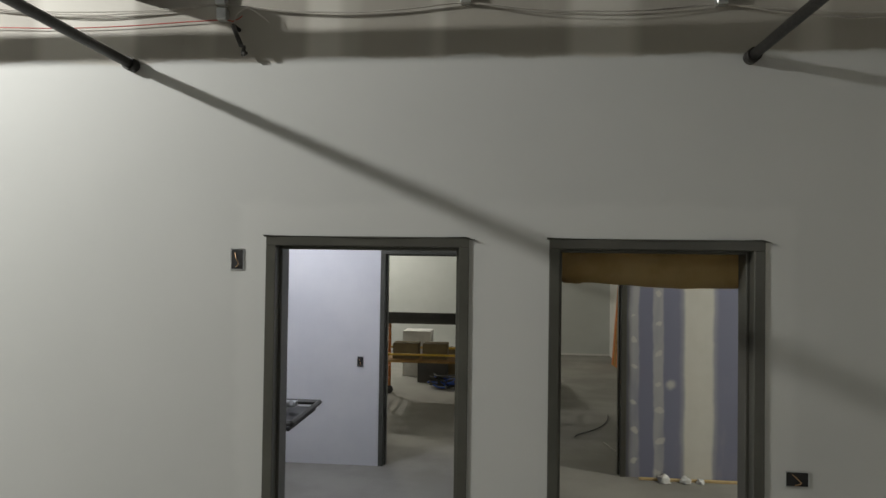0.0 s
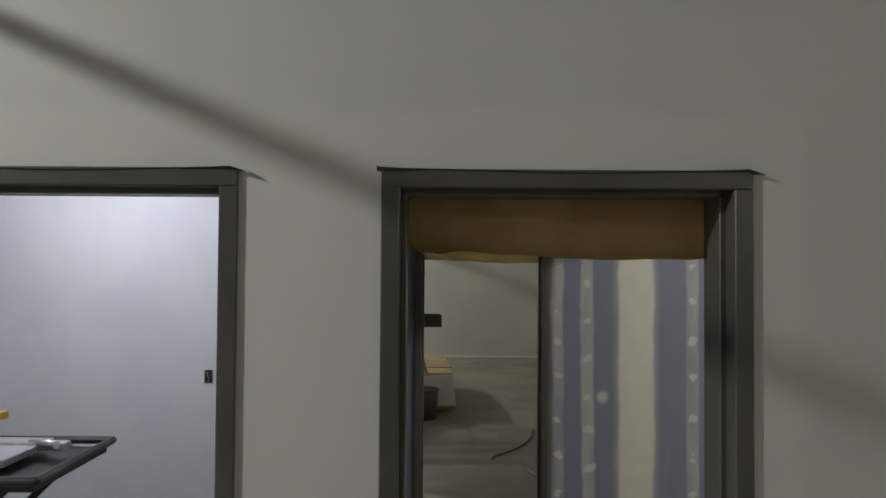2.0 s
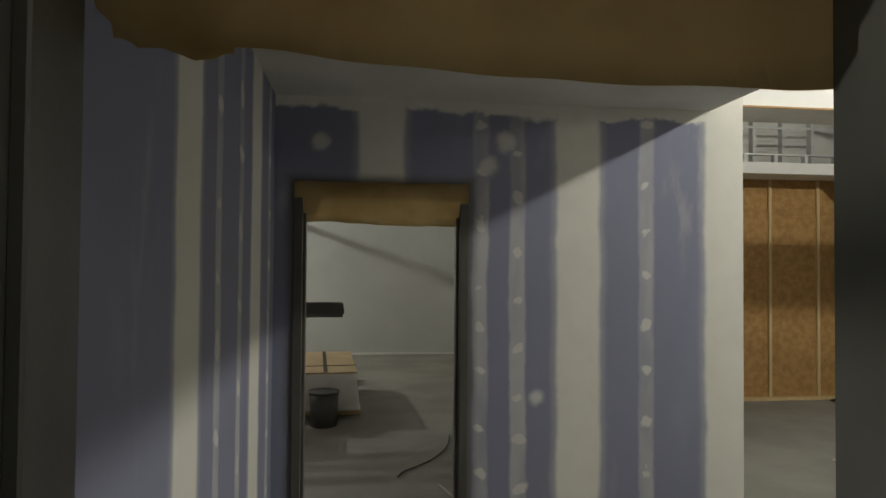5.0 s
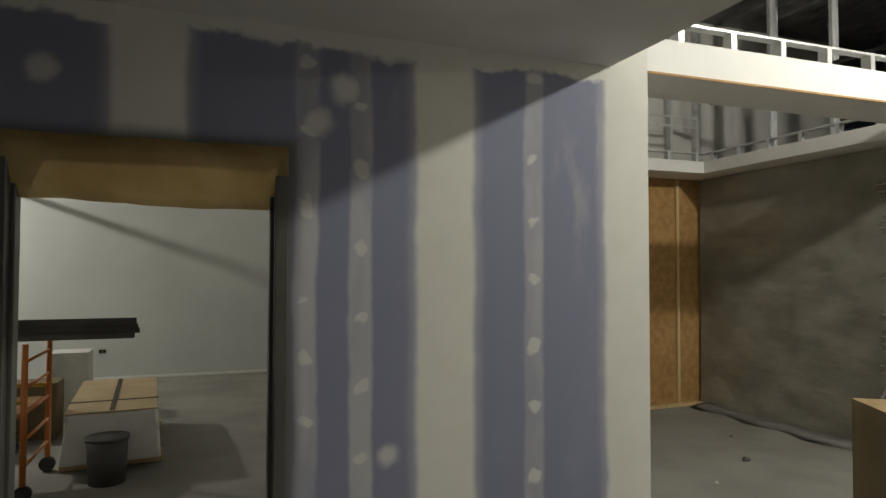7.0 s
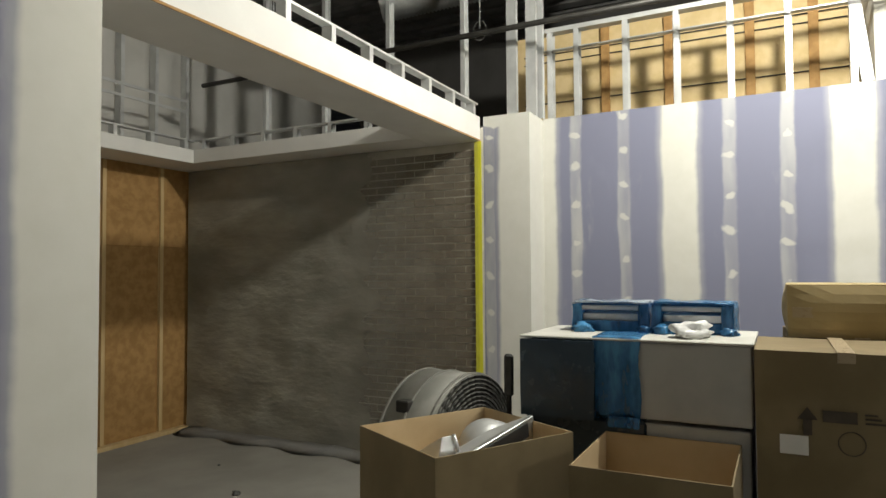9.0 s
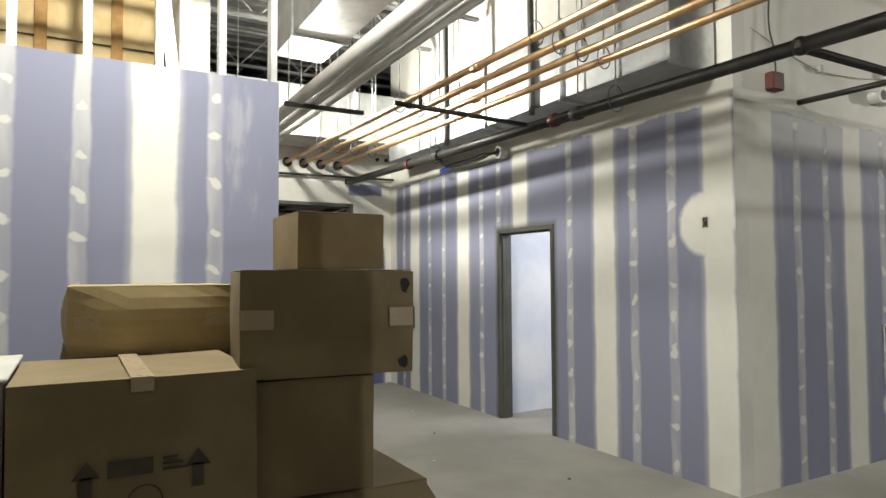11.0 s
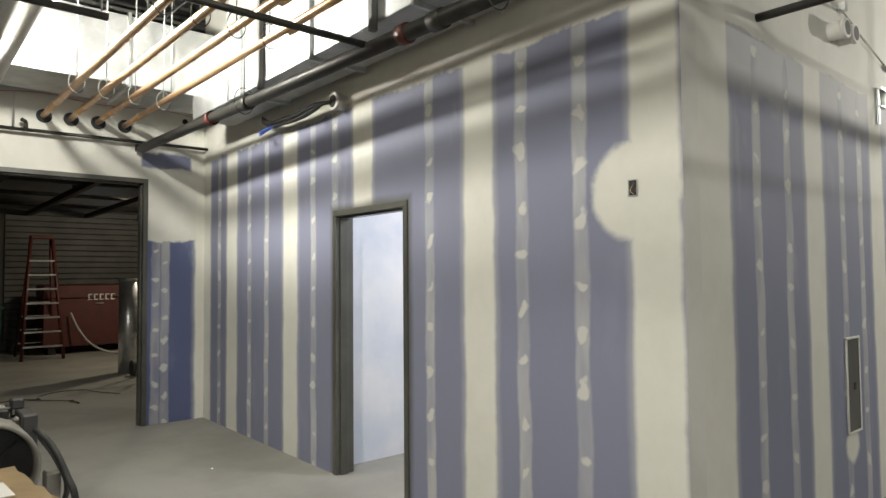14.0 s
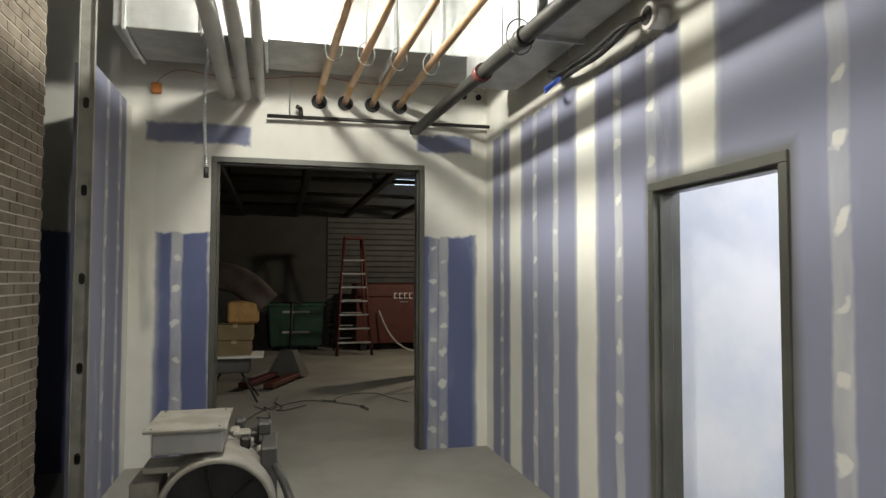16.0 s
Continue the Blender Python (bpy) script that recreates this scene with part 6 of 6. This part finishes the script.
# ---- tile saw in the small room ----
saw = thing("tile_saw", (-1.85, 4.95, 0), "tile saw on a folding stand with a wet tray", "tile saw")
for d in ((-0.55, 0.62, -0.36, -0.32, 0.92, 0.96), (-0.55, 0.62, 0.32, 0.36, 0.92, 0.96), (0.58, 0.62, -0.36, 0.36, 0.92, 0.96), (-0.55, -0.51, -0.36, 0.36, 0.92, 0.96)):
    box_part("tray_rim", d, steel_dark, saw, bev=0.015)
box_part("tray", (-0.5, 0.58, -0.32, 0.32, 0.88, 0.91), rubber, saw, bev=0.004)
box_part("table", (-0.4, 0.36, -0.2, 0.2, 0.95, 0.99), alu, saw, bev=0.006)
box_part("fence", (-0.1, 0.5, 0.05, 0.12, 0.96, 1.0), galv, saw, bev=0.006)
box_part("rail", (-0.6, 0.33, -0.05, 0.0, 1.10, 1.14), yellow, saw, bev=0.006, m=Matrix.Translation((0, 0, 0.02)) @ Matrix.Rotation(radians(-4), 4, "Y"))
box_part("arm", (-0.5, 0.1, 0.02, 0.1, 1.04, 1.09), yellow, saw, bev=0.01)
tube_part("motor", [(-0.10, -0.12, 1.22), (-0.10, 0.12, 1.22)], 0.10, iron, saw)
tube_part("blade_guard", [(-0.02, -0.02, 1.14), (-0.02, 0.02, 1.14)], 0.15, orange, saw)
tube_part("knob", [(-0.06, 0, 1.30), (-0.02, 0, 1.38)], 0.035, black, saw)
tube_part("water_tube", [(0.3, 0.1, 0.99), (0.48, 0.02, 1.0)], 0.02, galv, saw)
for y in (-0.3, 0.3):
    tube_part("leg", [(-0.45, y, 0.0), (0.45, y, 0.90)], 0.02, iron, saw)
    tube_part("leg", [(0.45, y, 0.0), (-0.45, y, 0.90)], 0.02, iron, saw)
tube_part("cross_bar", [(0.45, -0.3, 0.03), (0.45, 0.3, 0.03)], 0.016, iron, saw)
tube_part("cross_bar", [(-0.45, -0.3, 0.03), (-0.45, 0.3, 0.03)], 0.016, iron, saw)


# ---- work light bulbs: the first in view, two added out of view ----
def bulb(x, y, z, top):
    ob = thing("work_light", (x, y, z), "bare glowing work light hung from above", "lamp", "work lights")
    bm = bmesh.new()
    bmesh.ops.create_uvsphere(bm, u_segments=16, v_segments=10, radius=0.045)
    part("bulb", bm, bulb_mat, ob)
    tube_part("socket", [(0, 0, 0.04), (0, 0, 0.12)], 0.028, black, ob)
    tube_part("cord", [(0, 0, 0.12), (0, 0, top - z)], 0.006, rubber, ob, seg=6)


bulb(9.9, 2.42, 3.78, CEIL)
# Unseen bulbs added above lamps that stay out of view.
bulb(4.3, -5.4, 3.62, CEIL)
bulb(5.5, 4.6, 4.18, CEIL)

cart = thing("sheet_cart", (7.85, 2.98, 0), "torn cardboard sheet lying on a thin steel stand", "cardboard", "", 4)
for x, y in ((-0.35, -0.1), (-0.35, 0.16), (0.4, -0.1), (0.4, 0.16)):
    tube_part("leg", [(x, y, 0), (x, y, 0.66)], 0.010, iron, cart, seg=8)
tube_part("foot_bar", [(-0.45, -0.12, 0.015), (-0.2, -0.12, 0.015)], 0.012, iron, cart, seg=8)
bm = bmesh.new()
cols = []
for i in range(9):
    row = []
    for j in range(5):
        u, v = i / 8, j / 4
        x = -0.58 + 1.08 * u + 0.24 * (1 - v) * (1 - u)
        y = -0.20 + 0.38 * v + 0.02 * noise.noise((u * 4, v * 3, 0))
        row.append(bm.verts.new((x, y, 0.665 + 0.035 * max(0, 0.5 - u) * 2 + 0.012 * noise.noise((u * 5, v * 4, 2)))))
    cols.append(row)
for a, b in zip(cols, cols[1:]):
    for j in range(4):
        bm.faces.new((a[j], b[j], b[j + 1], a[j + 1]))
bmesh.ops.solidify(bm, geom=bm.faces[:], thickness=0.02)
sh = part("sheet", bm, card_in, cart)
box_part("paper_label", (-0.22, 0.02, -0.06, 0.06, 0.715, 0.718), paper, sh, "white paper label", bev=0)
curve_part("tear", [(-0.3, 0.1, 0.72), (-0.2, 0.06, 0.722), (-0.12, 0.1, 0.722), (0.0, 0.07, 0.72)], 0.004, ink, sh)


# ---- bricks ----
def brick_field(parent, axis, p, u0, u1, z0, z1, near):
    """Running bond of bricks standing 6 mm proud; those past near are joined into one mesh."""
    L0, Hh, j = 0.193, 0.0565, 0.011
    me = None
    rest = bmesh.new()
    rnd = random.Random(11)
    row = 0
    z = z0
    while z + Hh < z1:
        u = u0 - (L0 + j) / 2 * (row % 2)
        while u < u1:
            a, b = max(u, u0), min(u + L0, u1)
            if b - a > 0.05:
                def dims(ua, ub, za, zb):
                    return (p - 0.007, p + 0.02, ua, ub, za, zb) if axis == "x" else (ua, ub, p - 0.007, p + 0.02, za, zb)
                if near(a, z):
                    full = abs(b - a - L0) < 1e-4
                    if full and me:
                        ob = new("brick", me)
                    else:
                        bm = bmesh.new()
                        add_box(bm, *[v if i > 1 or axis == "x" else v for i, v in enumerate(dims(-(b - a) / 2, (b - a) / 2, -Hh / 2, Hh / 2))])
                        m2 = bpy.data.meshes.new("brick")
                        bm.to_mesh(m2)
                        bm.free()
                        m2.materials.append(brick_mat)
                        if full:
                            me = m2
                        ob = new("brick", m2)
                    c = (a + b) / 2
                    off = rnd.uniform(-0.002, 0.002)
                    ob.location = (off, c, z + Hh / 2) if axis == "x" else (c, off, z + Hh / 2)
                    ob.parent = parent
                else:
                    add_box(rest, *dims(a, b, z, z + Hh))
            u += L0 + j
        z += Hh + j
        row += 1
    if len(rest.verts):
        ob = part("brick_courses", rest, brick_mat, parent)
        tagged(ob, kind="stuff")
    else:
        rest.free()


brick_field(bpy.data.objects["wall_brick"], "x", 7.0, 7.2, 10.7, 0.0, 2.82, lambda u, z: u < 8.6)
brick_field(bpy.data.objects["wall_brick_side"], "y", 4.0, 8.6, 10.55, 0.0, 4.2, lambda u, z: u > 9.5 and z < 3.6)
